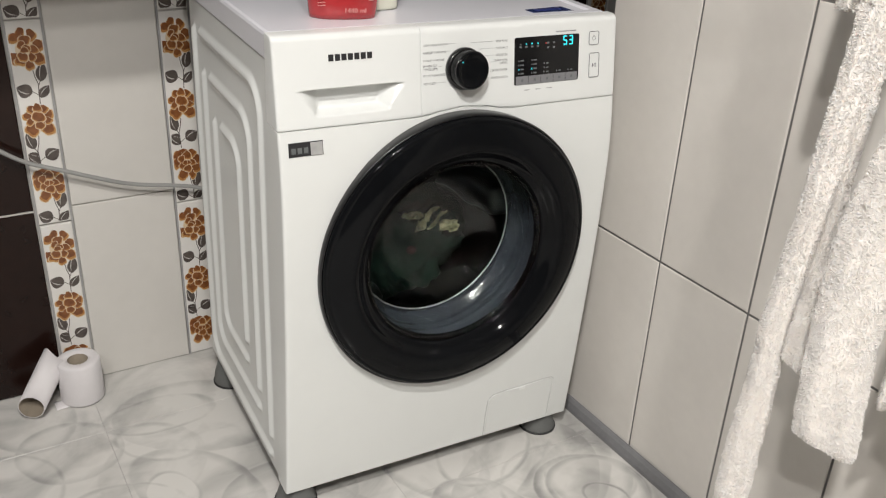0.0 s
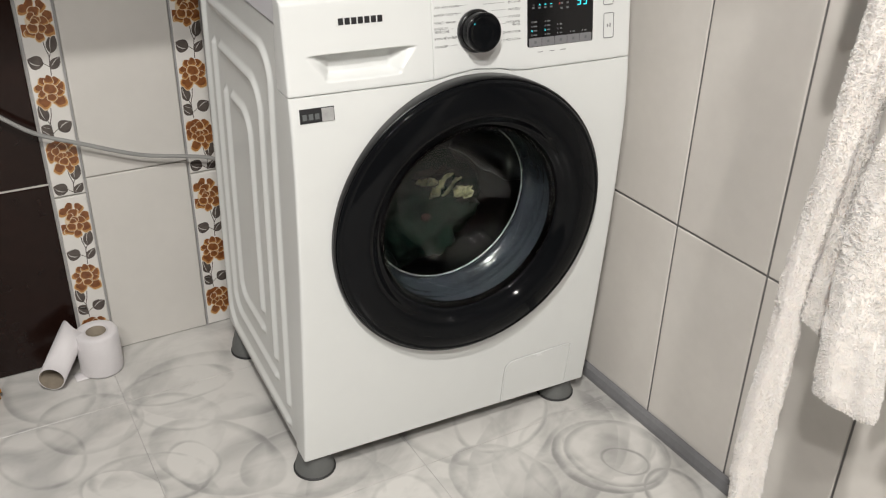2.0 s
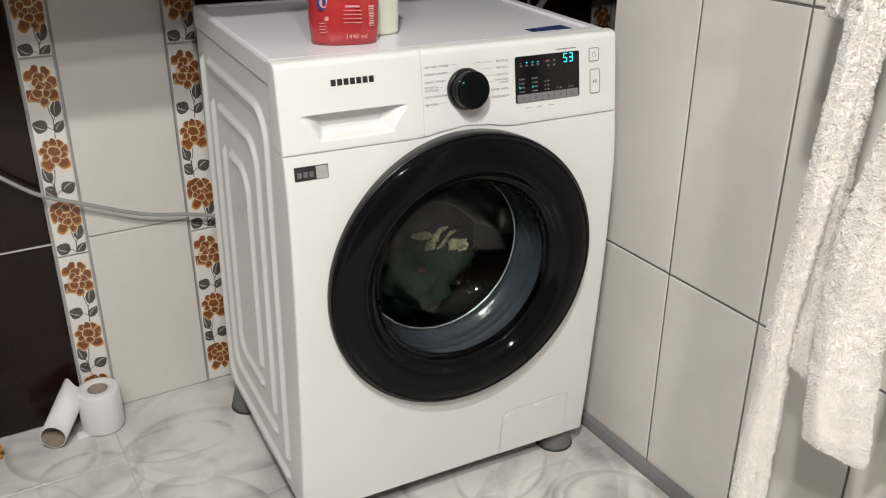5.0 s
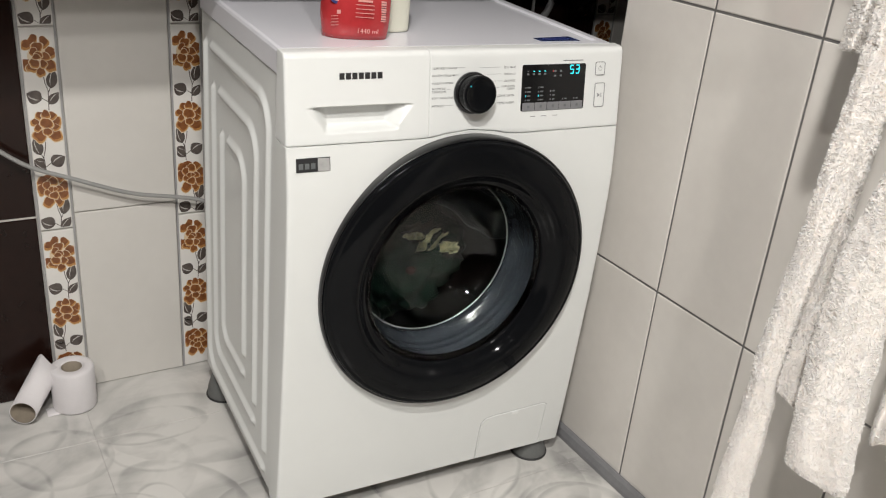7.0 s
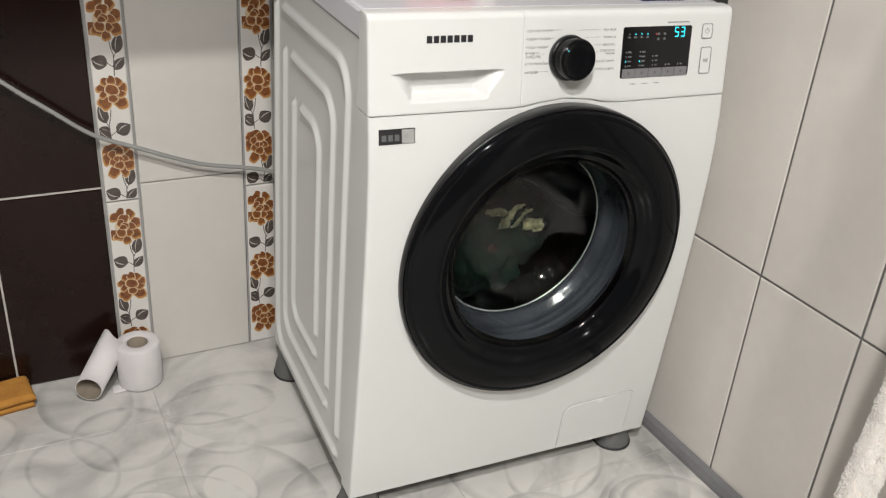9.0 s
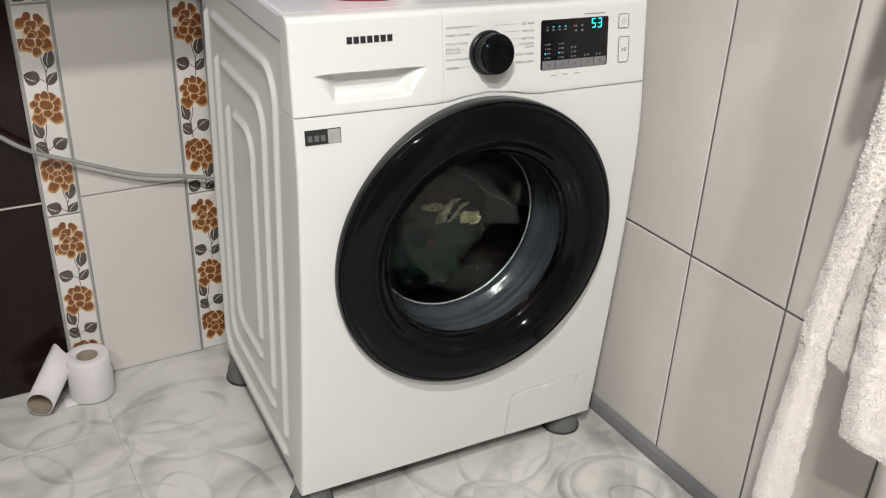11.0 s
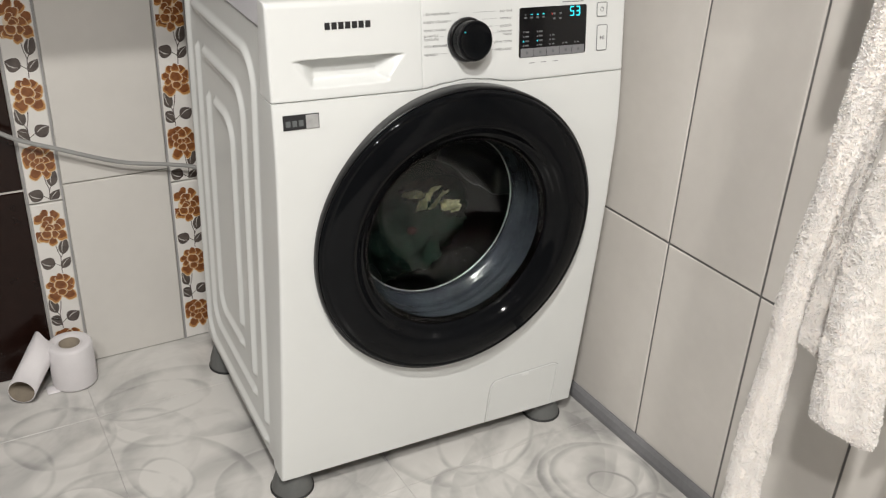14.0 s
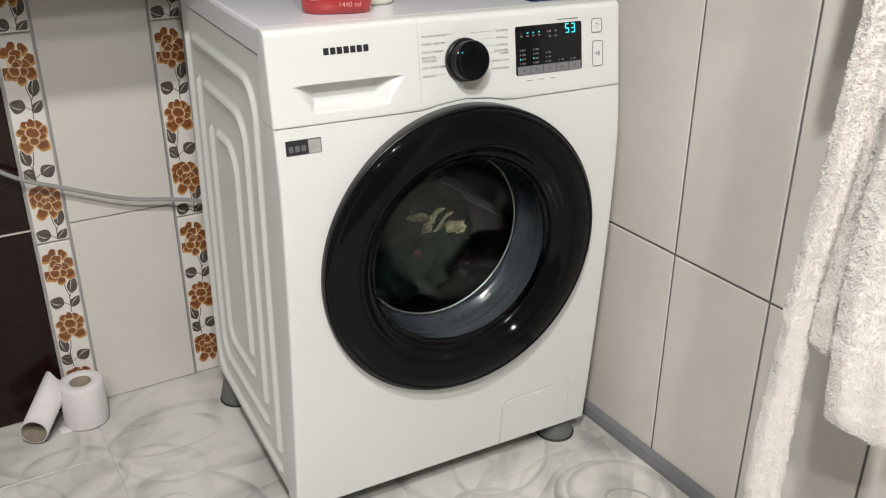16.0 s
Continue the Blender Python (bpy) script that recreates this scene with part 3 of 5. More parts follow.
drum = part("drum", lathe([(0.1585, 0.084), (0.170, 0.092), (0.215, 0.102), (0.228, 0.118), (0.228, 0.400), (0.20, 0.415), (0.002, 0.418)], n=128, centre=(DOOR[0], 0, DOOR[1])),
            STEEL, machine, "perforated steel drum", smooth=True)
part("drum_lip", lathe([(0.1575 + 0.0011 * math.cos(a), 0.0800 + 0.0011 * math.sin(a)) for a in (2 * math.pi * k / 10 for k in range(10))], n=128,
                       centre=(DOOR[0], 0, DOOR[1]), closed=True), SATIN, drum, "bright steel lip", smooth=True)
bm = bmesh.new()
for k in range(72):
    a = 2 * math.pi * k / 72
    for y in [0.16 + 0.022 * j + (0.011 if k % 2 else 0) for j in range(11)]:
        c, s = math.cos(a), math.sin(a)
        at = Vector((DOOR[0] + 0.2272 * c, y, DOOR[1] + 0.2272 * s))
        u, w = Vector((-s, 0, c)), Vector((0, 1, 0))
        bm.faces.new([bm.verts.new(at + 0.0027 * (math.cos(b) * u + math.sin(b) * w)) for b in (math.pi * j / 4 for j in range(8))])
tagged(part("perforation", bm, HOLE, drum), kind="stuff")
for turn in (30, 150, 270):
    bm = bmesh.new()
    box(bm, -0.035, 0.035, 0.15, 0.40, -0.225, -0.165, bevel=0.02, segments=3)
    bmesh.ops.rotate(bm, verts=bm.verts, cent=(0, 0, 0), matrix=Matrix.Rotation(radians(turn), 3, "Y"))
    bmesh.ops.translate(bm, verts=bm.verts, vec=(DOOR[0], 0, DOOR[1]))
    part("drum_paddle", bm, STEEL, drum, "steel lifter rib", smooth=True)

# feet
FEET = [(-0.272, 0.040), (0.262, 0.040), (-0.272, 0.462), (0.262, 0.462)]
for x, y in FEET:
    low = -(machine.matrix_basis @ Vector((x, y, 0))).z + 0.0006
    foot = part("foot", lathe([(0.002, BASE + 0.002), (0.020, BASE + 0.002), (0.026, BASE - 0.004), (0.030, 0.030), (0.035, 0.012), (0.037, low + 0.003), (0.037, low), (0.002, low)], n=40, centre=(x, y, 0), axis="z"),
                FOOTMAT, machine, "grey rubber anti-vibration foot", smooth=True)
    part("foot_rim", lathe([(0.0368, low), (0.0392, low + 0.0004), (0.0392, low + 0.003), (0.0372, low + 0.0045)], n=40, centre=(x, y, 0), axis="z", closed=True), FOOTRIM, foot)

# filter flap
bm = bmesh.new()
fl = [(0.106, BASE + 0.0015), (0.252, BASE + 0.0015)] + [(0.252 - 0.012 + 0.012 * math.cos(a), 0.152 - 0.012 + 0.012 * math.sin(a)) for a in (math.pi / 2 * k / 5 for k in range(6))]
fl += [(0.106 + 0.020 - 0.020 * math.sin(a), 0.148 - 0.020 + 0.020 * math.cos(a)) for a in (math.pi / 2 * k / 5 for k in range(6))]
a = [bm.verts.new((x, bow(z) - 0.0010, z)) for x, z in fl]
b = [bm.verts.new((x, bow(z) + 0.002, z)) for x, z in fl]
bm.faces.new(a)
for i in range(len(a)):
    j = (i + 1) % len(a)
    bm.faces.new((a[i], b[i], b[j], a[j]))
flap = part("filter_flap", bm, WHITE, machine, "white rounded filter cover")
line = smooth_line([(0.1045, -0.0004, BASE + 0.002), (0.1045, -0.0004, 0.125), (0.110, -0.0004, 0.143), (0.126, -0.0004, 0.1495), (0.18, -0.0004, 0.1515), (0.240, -0.0004, 0.1537), (0.251, -0.0004, 0.149), (0.2537, -0.0004, 0.138), (0.2537, -0.0004, BASE + 0.002)], 6)
line = [Vector((p.x, bow(p.z) - 0.0008, p.z)) for p in line]
part("joint", sweep(line, 0.0010, 6), PLASTIC, flap, "thin rounded edge")
# no gap is cut: a thin grey strip stands in for its shade
line = [Vector((0.179 + (p.x - 0.179) * 1.016, bow(p.z) + 0.0001, p.z + (0.0014 if p.z > 0.13 else 0.0))) for p in line]
part("shadow_gap", sweep(line, 0.0006, 6), GREYPRINT, flap, "grey strip for the shaded gap round the cover")
part("notch", boxed(0.172, 0.187, bow(0.148) - 0.0022, bow(0.148) - 0.0006, 0.1445, 0.1500, bevel=0.0004), PLASTIC, flap, "small finger notch")

# sticker on the front
sticker = part("sticker", boxed(-0.2875, -0.2345, -0.0008, 0.0002, 0.6925, 0.7135), INK, machine, "black and white information sticker", place=pose(0, bow(0.704), 0) @ pose(0, 0, 0.704, -9.6) @ pose(0, 0, -0.704))
part("white_field", boxed(-0.2540, -0.2355, -0.0012, -0.0008, 0.6928, 0.7122), GREYPRINT, sticker)
for i in range(3):
    x = -0.2835 + 0.0095 * i
    bm = boxed(x, x + 0.0066, -0.0011, -0.0008, 0.697, 0.7055)
    box(bm, x + 0.001, x + 0.0056, -0.0013, -0.0011, 0.7005, 0.7042)
    part("pictogram", bm, DIM, sticker)


# ---- controls on the leaning fascia ----
def on_fascia(x, z, lift=0.0):
    """A pose on the control panel: local x right, z up the slope, -y outward."""
    return Matrix.Translation((x, front_at(z) - lift, z)) @ Matrix.Rotation(-math.atan(LEAN), 4, "X")


def plate(name, w, h, d, mat, parent, place, label="", bevel=0.0):
    return part(name, boxed(-w / 2, w / 2, -d, 0.0, -h / 2, h / 2, bevel=bevel), mat, parent, label, place=place)


def lettering(text, size, mat, parent, place, align="LEFT", name="lettering"):
    """Flat letters of the built-in font as a mesh, facing -y."""
    curve = bpy.data.curves.new("text", "FONT")
    curve.body, curve.size, curve.align_x = text, size, align
    curve.resolution_u = 2
    ob = bpy.data.objects.new("text", curve)
    scene.collection.objects.link(ob)
    bpy.context.view_layer.update()
    mesh = bpy.data.meshes.new_from_object(ob.evaluated_get(bpy.context.evaluated_depsgraph_get()))
    bpy.data.objects.remove(ob)
    mesh.transform(Matrix.Rotation(radians(90), 4, "X"))
    mesh.materials.clear()
    mesh.materials.append(mat)
    made = new(name, mesh)
    made.parent = parent
    made.matrix_basis = place
    return made


# the maker's mark: seven plain upright blocks
for i in range(7):
    w = 0.0078
    plate("mark_block", w, 0.0095, 0.0005, INK, drawer, on_fascia(-0.2145 + 0.0101 * i, 0.829, 0.0002))

knob = thing("programme_knob", "", "")
knob.parent = machine
knob.matrix_basis = on_fascia(0.0045, 0.7975)
part("knob_base", lathe([(0.002, 0.0), (0.0326, 0.0), (0.0330, -0.004), (0.0320, -0.0075), (0.0306, -0.0085), (0.002, -0.0085)], n=72), KNOB, knob, "dark base ring", smooth=True)
part("knob_grip", lathe([(0.0292, -0.008), (0.0290, -0.024), (0.0282, -0.0275), (0.0264, -0.0295), (0.0246, -0.0290), (0.0228, -0.0275), (0.012, -0.0268), (0.002, -0.0266)], n=72),
     BLACK, knob, "black turning grip", smooth=True)
part("knob_ring", lathe([(0.0294, -0.0245), (0.0299, -0.0260), (0.0289, -0.0275), (0.0281, -0.0280), (0.0283, -0.0255)], n=72, closed=True), KNOBRING, knob, "thin satin ring", smooth=True)

part("knob_light", lathe([(0.0002, -0.0296), (0.0006, -0.0295), (0.0006, -0.0268), (0.0002, -0.0268)], n=12, centre=(-0.0175, 0, 0.0135)), CYAN, knob, "cyan pilot light")

def rounded_plate(name, w, h, d, r, mat, parent, place, label=""):
    """A thin plate with round corners, its back at y = 0."""
    bm = bmesh.new()
    loops = []
    for y, inset in ((0.0, 0.0), (-d + 0.0002, 0.0), (-d, 0.0002)):
        loop = []
        for sx, sz, a0 in ((1, 1, 0), (-1, 1, 90), (-1, -1, 180), (1, -1, 270)):
            for k in range(7):
                a = radians(a0 + 15 * k)
                loop.append(bm.verts.new((sx * (w / 2 - r) + (r - inset) * math.cos(a), y, sz * (h / 2 - r) + (r - inset) * math.sin(a))))
        loops.append(loop)
    for a, b in zip(loops, loops[1:]):
        for i in range(len(a)):
            j = (i + 1) % len(a)
            bm.faces.new((a[i], a[j], b[j], b[i]))
    bm.faces.new(loops[-1])
    return part(name, bm, mat, parent, label, place=place)


display = rounded_plate("display", 0.1262, 0.0755, 0.0008, 0.0036, SCREEN, fascia, on_fascia(0.1605, 0.8005), "black display window")
for i in range(5):
    plate("touch_key", 0.0236, 0.0135, 0.0004, KEYGREY, display, pose(-0.0485 + 0.02425 * i, -0.0009, -0.0305), bevel=0.0001)
    plate("key_mark", 0.004, 0.004, 0.0002, DIM, display, pose(-0.0485 + 0.02425 * i, -0.0014, -0.0305))


def segments(digit, x, z, w, h, t):
    on = {"5": "afgcd", "3": "abgcd"}[digit]
    spots = {"a": (0, h, w, t), "g": (0, 0, w, t), "d": (0, -h, w, t), "f": (-w / 2, h / 2, t, h), "b": (w / 2, h / 2, t, h), "e": (-w / 2, -h / 2, t, h), "c": (w / 2, -h / 2, t, h)}
    for s in on:
        dx, dz, ww, hh = spots[s]
        plate("segment", ww, hh, 0.0003, CYAN, display, pose(x + dx, -0.0009, z + dz))


segments("5", 0.0345, 0.0285, 0.0060, 0.0066, 0.0017)
segments("3", 0.0460, 0.0285, 0.0060, 0.0066, 0.0017)
for i, x in enumerate((-0.052, -0.041, -0.030, -0.019)):
    plate("indicator", 0.0028, 0.0013, 0.0003, CYAN if i else DIM, display, pose(x, -0.0009, 0.0270))
    plate("indicator_mark", 0.0045, 0.0026, 0.0002, DIM, display, pose(x, -0.0009, 0.0225))
for i in range(4):
    plate("indicator_mark", 0.0042, 0.0030, 0.0002, DIM, display, pose(0.001 + 0.0115 * (i % 2), -0.0009, 0.0265 - 0.0075 * (i // 2)))
plate("indicator", 0.0014, 0.0030, 0.0003, REDLED, display, pose(-0.0032, -0.0009, 0.0265))
for col, (x, rows_) in enumerate(((-0.055, 4), (-0.030, 4), (-0.006, 3), (0.019, 1), (0.042, 1))):
    for k in range(rows_):
        z = -0.0195 + 0.0068 * k
        lit = (col, k) in ((0, 1), (1, 1))
        plate("indicator", 0.0013, 0.0026, 0.0003, CYAN if lit else KEYGREY, display, pose(x, -0.0009, z))
        plate("indicator_mark", 0.0065 if col < 2 else 0.0045, 0.0022, 0.0002, DIM, display, pose(x + 0.0062, -0.0009, z))

for name, x, z, w, h in (("power_button", 0.2535, 0.8285, 0.0195, 0.0215), ("start_button", 0.2555, 0.7845, 0.0200, 0.0400)):
    button = plate(name, w, h, 0.0010, PLASTIC, fascia, on_fascia(x, z), "white push button with a grey outline", bevel=0.0009)
    ring = []
    for cx, cz, a0 in ((w / 2 - 0.003, h / 2 - 0.003, 0), (-w / 2 + 0.003, h / 2 - 0.003, 90), (-w / 2 + 0.003, -h / 2 + 0.003, 180), (w / 2 - 0.003, -h / 2 + 0.003, 270)):
        ring += [Vector((cx + 0.003 * math.cos(radians(a0 + 18 * k)), -0.0010, cz + 0.003 * math.sin(radians(a0 + 18 * k)))) for k in range(6)]
    part("outline", sweep(ring + [ring[0]], 0.0006, 6), KEYGREY, button)
    if name == "power_button":
        part("power_mark", lathe([(0.0031, -0.0011), (0.0031, -0.0013), (0.0037, -0.0013), (0.0037, -0.0011)], n=20, closed=True), KEYGREY, button)
        plate("power_mark", 0.0007, 0.004, 0.0003, KEYGREY, button, pose(0, -0.0011, 0.0032))
    else:
        bm = bmesh.new()
        bm.faces.new([bm.verts.new((x_, -0.0013, z_)) for x_, z_ in ((-0.004, -0.0035), (0.000, 0.0), (-0.004, 0.0035))])
        part("start_mark", bm, KEYGREY, button)
        for dx in (0.0015, 0.0037):
            plate("start_mark", 0.0009, 0.0068, 0.0003, KEYGREY, button, pose(dx, -0.0011, 0))

LEFT_TEXT = (("15DK HIZLI YIKAMA", 0.8365), ("KARIŞIK YÜKLEME", 0.8255), ("YÜNLÜ / HASSAS", 0.8140), ("BUHAR İLE", 0.8060), ("TEMİZLEME", 0.8010), ("KOYU RENKLİLER", 0.7915), ("NEVRESİM", 0.7795))
RIGHT_TEXT = (("EKO 40-60", 0.8355), ("PAMUKLU", 0.8250), ("SENTETİK", 0.8140), ("DURULAMA", 0.8060), ("+SIKMA", 0.8015), ("ÇEKME / SIKMA", 0.7910), ("TEMİZ KAZAN", 0.7795))
for text, z in LEFT_TEXT:
    lettering(text, 0.0048, PRINT, fascia, on_fascia(-0.0665, z - 0.002, 0.0003))
for text, z in RIGHT_TEXT:
    lettering(text, 0.0048, PRINT, fascia, on_fascia(0.0845, z - 0.002, 0.0003), "RIGHT")
for x0, x1, z in ((-0.026, -0.009, 0.8365), (-0.030, -0.020, 0.8255), (-0.034, -0.030, 0.8140), (-0.040, -0.034, 0.8040), (-0.036, -0.032, 0.7915), (-0.042, -0.028, 0.7795),
                  (0.017, 0.056, 0.8355), (0.032, 0.058, 0.8250), (0.040, 0.060, 0.8140), (0.044, 0.057, 0.8040), (0.042, 0.048, 0.7910), (0.036, 0.051, 0.7795)):
    plate("leader_line", x1 - x0, 0.0004, 0.0002, KEYGREY, fascia, on_fascia((x0 + x1) / 2, z, 0.0002))
for k in range(3):
    plate("footnote_bar", 0.010, 0.0010, 0.0002, KEYGREY, fascia, on_fascia(0.122 + 0.022 * k, 0.7545, 0.0002))
plate("footnote_bar", 0.040, 0.0014, 0.0002, KEYGREY, fascia, on_fascia(0.197, 0.8430, 0.0002))
# energy label on the lid
bm = boxed(-0.040, 0.040, -0.027, 0.027, 0.0, 0.0006)
lab = part("lid_label", bm, STICKER, machine, "dark blue glossy label", place=pose(0.212, 0.080, TOP - 0.0034, 0, 0, 6))
part("label_bar", boxed(-0.026, 0.026, 0.010, 0.020, 0.0006, 0.0009), NAVY, lab)


# ---- laundry in the drum ----
def lump(name, centre, size, mat, label, seed, rough=0.22, fine=0.07, turn=0.0):
    bm = bmesh.new()
    bmesh.ops.create_icosphere(bm, subdivisions=5, radius=1.0)
    for v in bm.verts:
        d = v.co.normalized()
        fold = noise.noise(d * 2.2 + Vector((seed, 0, 0)))
        crease = 1 - abs(noise.noise(d * 5.0 + Vector((0, seed, 0))))
        k = 1 + rough * fold - fine * 3 * (1 - crease) + fine * noise.noise(d * 13.0)
        v.co = Vector((d.x * size[0], d.y * size[1], d.z * size[2])) * k
    place = machine.matrix_basis @ Matrix.Translation(centre) @ pose(0, 0, 0, 0, turn, 0)
    return tagged(part(name, bm, mat, None, smooth=True, place=place), label, "laundry", group="laundry in the drum")


lump("laundry", (-0.005, 0.270, 0.395), (0.175, 0.130, 0.125), GREEN, "crumpled dark green garment lying in the drum", 3)
def pleated(axis, centre, length, depth, lean, pleats, seed, mat, label):
    """A crumpled band of cloth, its pleats leaning across its length and its hems ragged."""
    bm = bmesh.new()
    nu, nv = 120, 40
    grid = []
    for i in range(nu + 1):
        u = i / nu - 0.5
        row = []
        for j in range(nv + 1):
            v = j / nv - 0.5
            swell = noise.noise(Vector((u * 5, v * 2, seed)))
            tall = depth * (0.75 + 0.55 * noise.noise(Vector((u * 9, seed, 0)))) * max(0.12, 1 - (2.0 * u) ** 4)
            x = u * length + v * tall * math.tan(lean) + 0.004 * swell
            z = v * tall + 0.003 * noise.noise(Vector((u * 14, v * 3, seed + 5)))
            y = 0.0045 * math.sin(2 * math.pi * pleats * (u + 0.05 * swell)) + 0.004 * swell + 0.05 * v * v * 0.5
            c, s = math.cos(axis), math.sin(axis)
            row.append(bm.verts.new((x * c + z * s, y, z * c - x * s)))
        grid.append(row)
    for p, q in zip(grid, grid[1:]):
        for j in range(nv):
            bm.faces.new((p[j], q[j], q[j + 1], p[j + 1]))
    bmesh.ops.solidify(bm, geom=bm.faces[:], thickness=0.0012)
    ob = part("laundry", bm, mat, None, smooth=True, place=machine.matrix_basis @ Matrix.Translation(centre))
    return tagged(ob, label, "laundry", group="laundry in the drum")


pleated(radians(24), (0.030, 0.166, 0.478), 0.095, 0.060, radians(38), 5, 3.3, DRAB, "dark olive pleated cloth on the green garment")
pleated(radians(36), (0.082, 0.166, 0.438), 0.085, 0.060, radians(30), 7, 8.1, DRAB, "dark creased olive cloth beside the green garment")
pleated(radians(8), (0.002, 0.152, 0.481), 0.042, 0.018, radians(25), 2, 5.7, CREAM, "small crumpled cream cloth in the drum")
pleated(radians(-44), (0.031, 0.150, 0.472), 0.064, 0.019, radians(10), 1, 12.4, CREAM, "folded strip of cream cloth in the drum")
pleated(radians(-38), (0.053, 0.152, 0.464), 0.052, 0.007, radians(0), 1, 14.9, CREAM, "narrow cream seam of folded cloth")
pleated(radians(30), (0.078, 0.150, 0.450), 0.044, 0.034, radians(32), 2, 17.2, CREAM, "creased cream cloth beside the green garment")
lump("laundry", (0.000, 0.152, 0.412), (0.010, 0.006, 0.008), REDCLOTH, "small red cloth among the dark laundry", 5)

# ---- on the lid: a red refill pouch and a cream bottle ----
def pouch():
    w, deep, h = 0.0555, 0.031, 0.205
    bm = bmesh.new()
    rings, n, m = [], 40, 26
    for k in range(m + 1):
        t = k / m
        z = h * t
        thick = deep * (1 - t) ** 0.55 * min(1.0, 0.75 + t * 3) + 0.0012
        half = w * (0.93 + 0.07 * min(1, t * 6)) * (1 - 0.04 * t)
        ring = []
        for i in range(n):
            a = 2 * math.pi * i / n
            c, s = math.cos(a), math.sin(a)
            x, y = half * math.copysign(abs(c) ** 0.7, c), thick * s
            ring.append(bm.verts.new((x + 0.001 * noise.noise(Vector((x * 40, y * 40, z * 40))), y + 0.002 * noise.noise(Vector((x * 30, 3, z * 30))), z)))
        rings.append(ring)
    for a, b in zip(rings, rings[1:]):
        for i in range(n):
            j = (i + 1) % n
            bm.faces.new((a[i], a[j], b[j], b[i]))
    bm.faces.new(rings[0][::-1])
    bm.faces.new(rings[-1])
    place = machine.matrix_basis @ pose(-0.150, 0.130, TOP - 0.003, 0, 0, -14)
    top = thing("refill_pouch", "red plastic refill pouch with pale print standing on the lid", "refill pouch", place)
    film = part("film", bm, POUCH, top, smooth=True)

    def print_bar(x, z, ww, hh, mat, turn=0):
        t = z / h
        thick = deep * (1 - t) ** 0.55 * min(1.0, 0.75 + t * 3) + 0.0012
        u = min(0.98, abs(x) / w)
        y = -thick * math.sqrt(max(0.0, 1 - u ** 2.86)) - 0.0018
        plate("print_bar", ww, hh, 0.0006, mat, film, pose(x, y, z, 0, 0, math.degrees(math.atan2(-x * 0.5, w))))
    for k in range(5):
        print_bar(0.010, 0.036 + 0.006 * k, 0.028 if k != 4 else 0.022, 0.0010 if k < 4 else 0.0030, POUCHPRINT)
    for k in range(4):
        print_bar(-0.034, 0.022 + 0.0045 * k, 0.016, 0.0008, POUCHPRINT)
    for k in range(9):
        print_bar(0.0395, 0.030 + 0.0036 * k, 0.0085, 0.0026 if k % 3 else 0.0014, POUCHPRINT)
    for k in range(8):
        print_bar(0.0395, 0.0318 + 0.0036 * k, 0.0085, 0.0007, INK)
    lettering("1440 ml", 0.0105, POUCHPRINT, film, pose(-0.002, -0.0330, 0.012, 0, 0, 0))
    bm = bmesh.new()
    disc(bm, 0, 0, 0.0130, 0.0, index=1)
    disc(bm, 0, 0, 0.0085, -0.0004, index=0)
    disc(bm, -0.001, 0.000, 0.0062, -0.0008, index=1, rx=0.0032)
    part("round_badge", bm, [POUCHPRINT, NAVY], film, place=pose(-0.032, -0.0245, 0.066, 0, 0, 12))
    print_bar(-0.030, 0.042, 0.006, 0.006, POUCHPRINT)


pouch()
bm = bmesh.new()
rings = []
for r, z in ((0.80, 0.0), (0.97, 0.002), (1.0, 0.006), (1.0, 0.11), (0.95, 0.125), (0.75, 0.137), (0.45, 0.143), (0.40, 0.150), (0.40, 0.165), (0.02, 0.166)):
    ring = []
    for i in range(36):
        c, s = math.cos(2 * math.pi * i / 36), math.sin(2 * math.pi * i / 36)
        ring.append(bm.verts.new((0.040 * r * math.copysign(abs(c) ** 0.45, c), 0.024 * r * math.copysign(abs(s) ** 0.45, s), z)))
    rings.append(ring)
for a, b in zip(rings, rings[1:]):
    for i in range(36):
        bm.faces.new((a[i], a[(i + 1) % 36], b[(i + 1) % 36], b[i]))
bm.faces.new(rings[0][::-1])
bm.faces.new(rings[-1])
tagged(part("bottle", bm, BOTTLE, None, smooth=True, place=machine.matrix_basis @ pose(-0.082, 0.172, TOP - 0.0035, 0, 0, 4)),
       "cream plastic bottle standing behind the red pouch", "bottle")

# ---- hoses and the power cable behind the machine ----
bm = sweep(smooth_line([(0.47, 0.555, 0.30), (0.49, 0.553, 0.62), (0.535, 0.555, 0.765), (0.575, 0.560, 0.815), (0.60, 0.562, 0.90), (0.60, 0.565, 1.128)], 8), 0.0085, 12)
tagged(part("drain_hose", bm, HOSE, None, smooth=True), "grey corrugated hose rising behind the washing machine", "hose")
bm = sweep(smooth_line([(0.530, 0.575, 0.20), (0.535, 0.575, 0.72), (0.541, 0.575, 0.80), (0.541, 0.575, 1.128)], 8), 0.004, 10)
tagged(part("supply_cable", bm, CABLE, None, smooth=True), "thin grey cable hanging on the brown tiled wall", "cable")


line = smooth_line([(-0.215, 0.560, 0.405), (-0.260, 0.585, 0.422), (-0.312, 0.586, 0.435), (-0.402, 0.586, 0.455), (-0.509, 0.586, 0.498), (-0.584, 0.586, 0.531), (-0.648, 0.585, 0.581), (-0.720, 0.585, 0.640), (-0.87, 0.584, 0.775), (-1.07, 0.583, 1.03)], 8)
tagged(part("power_cable", sweep(line, 0.0042, 10), CABLE, None, smooth=True), "grey round power cable slung along the tiled wall", "cable")

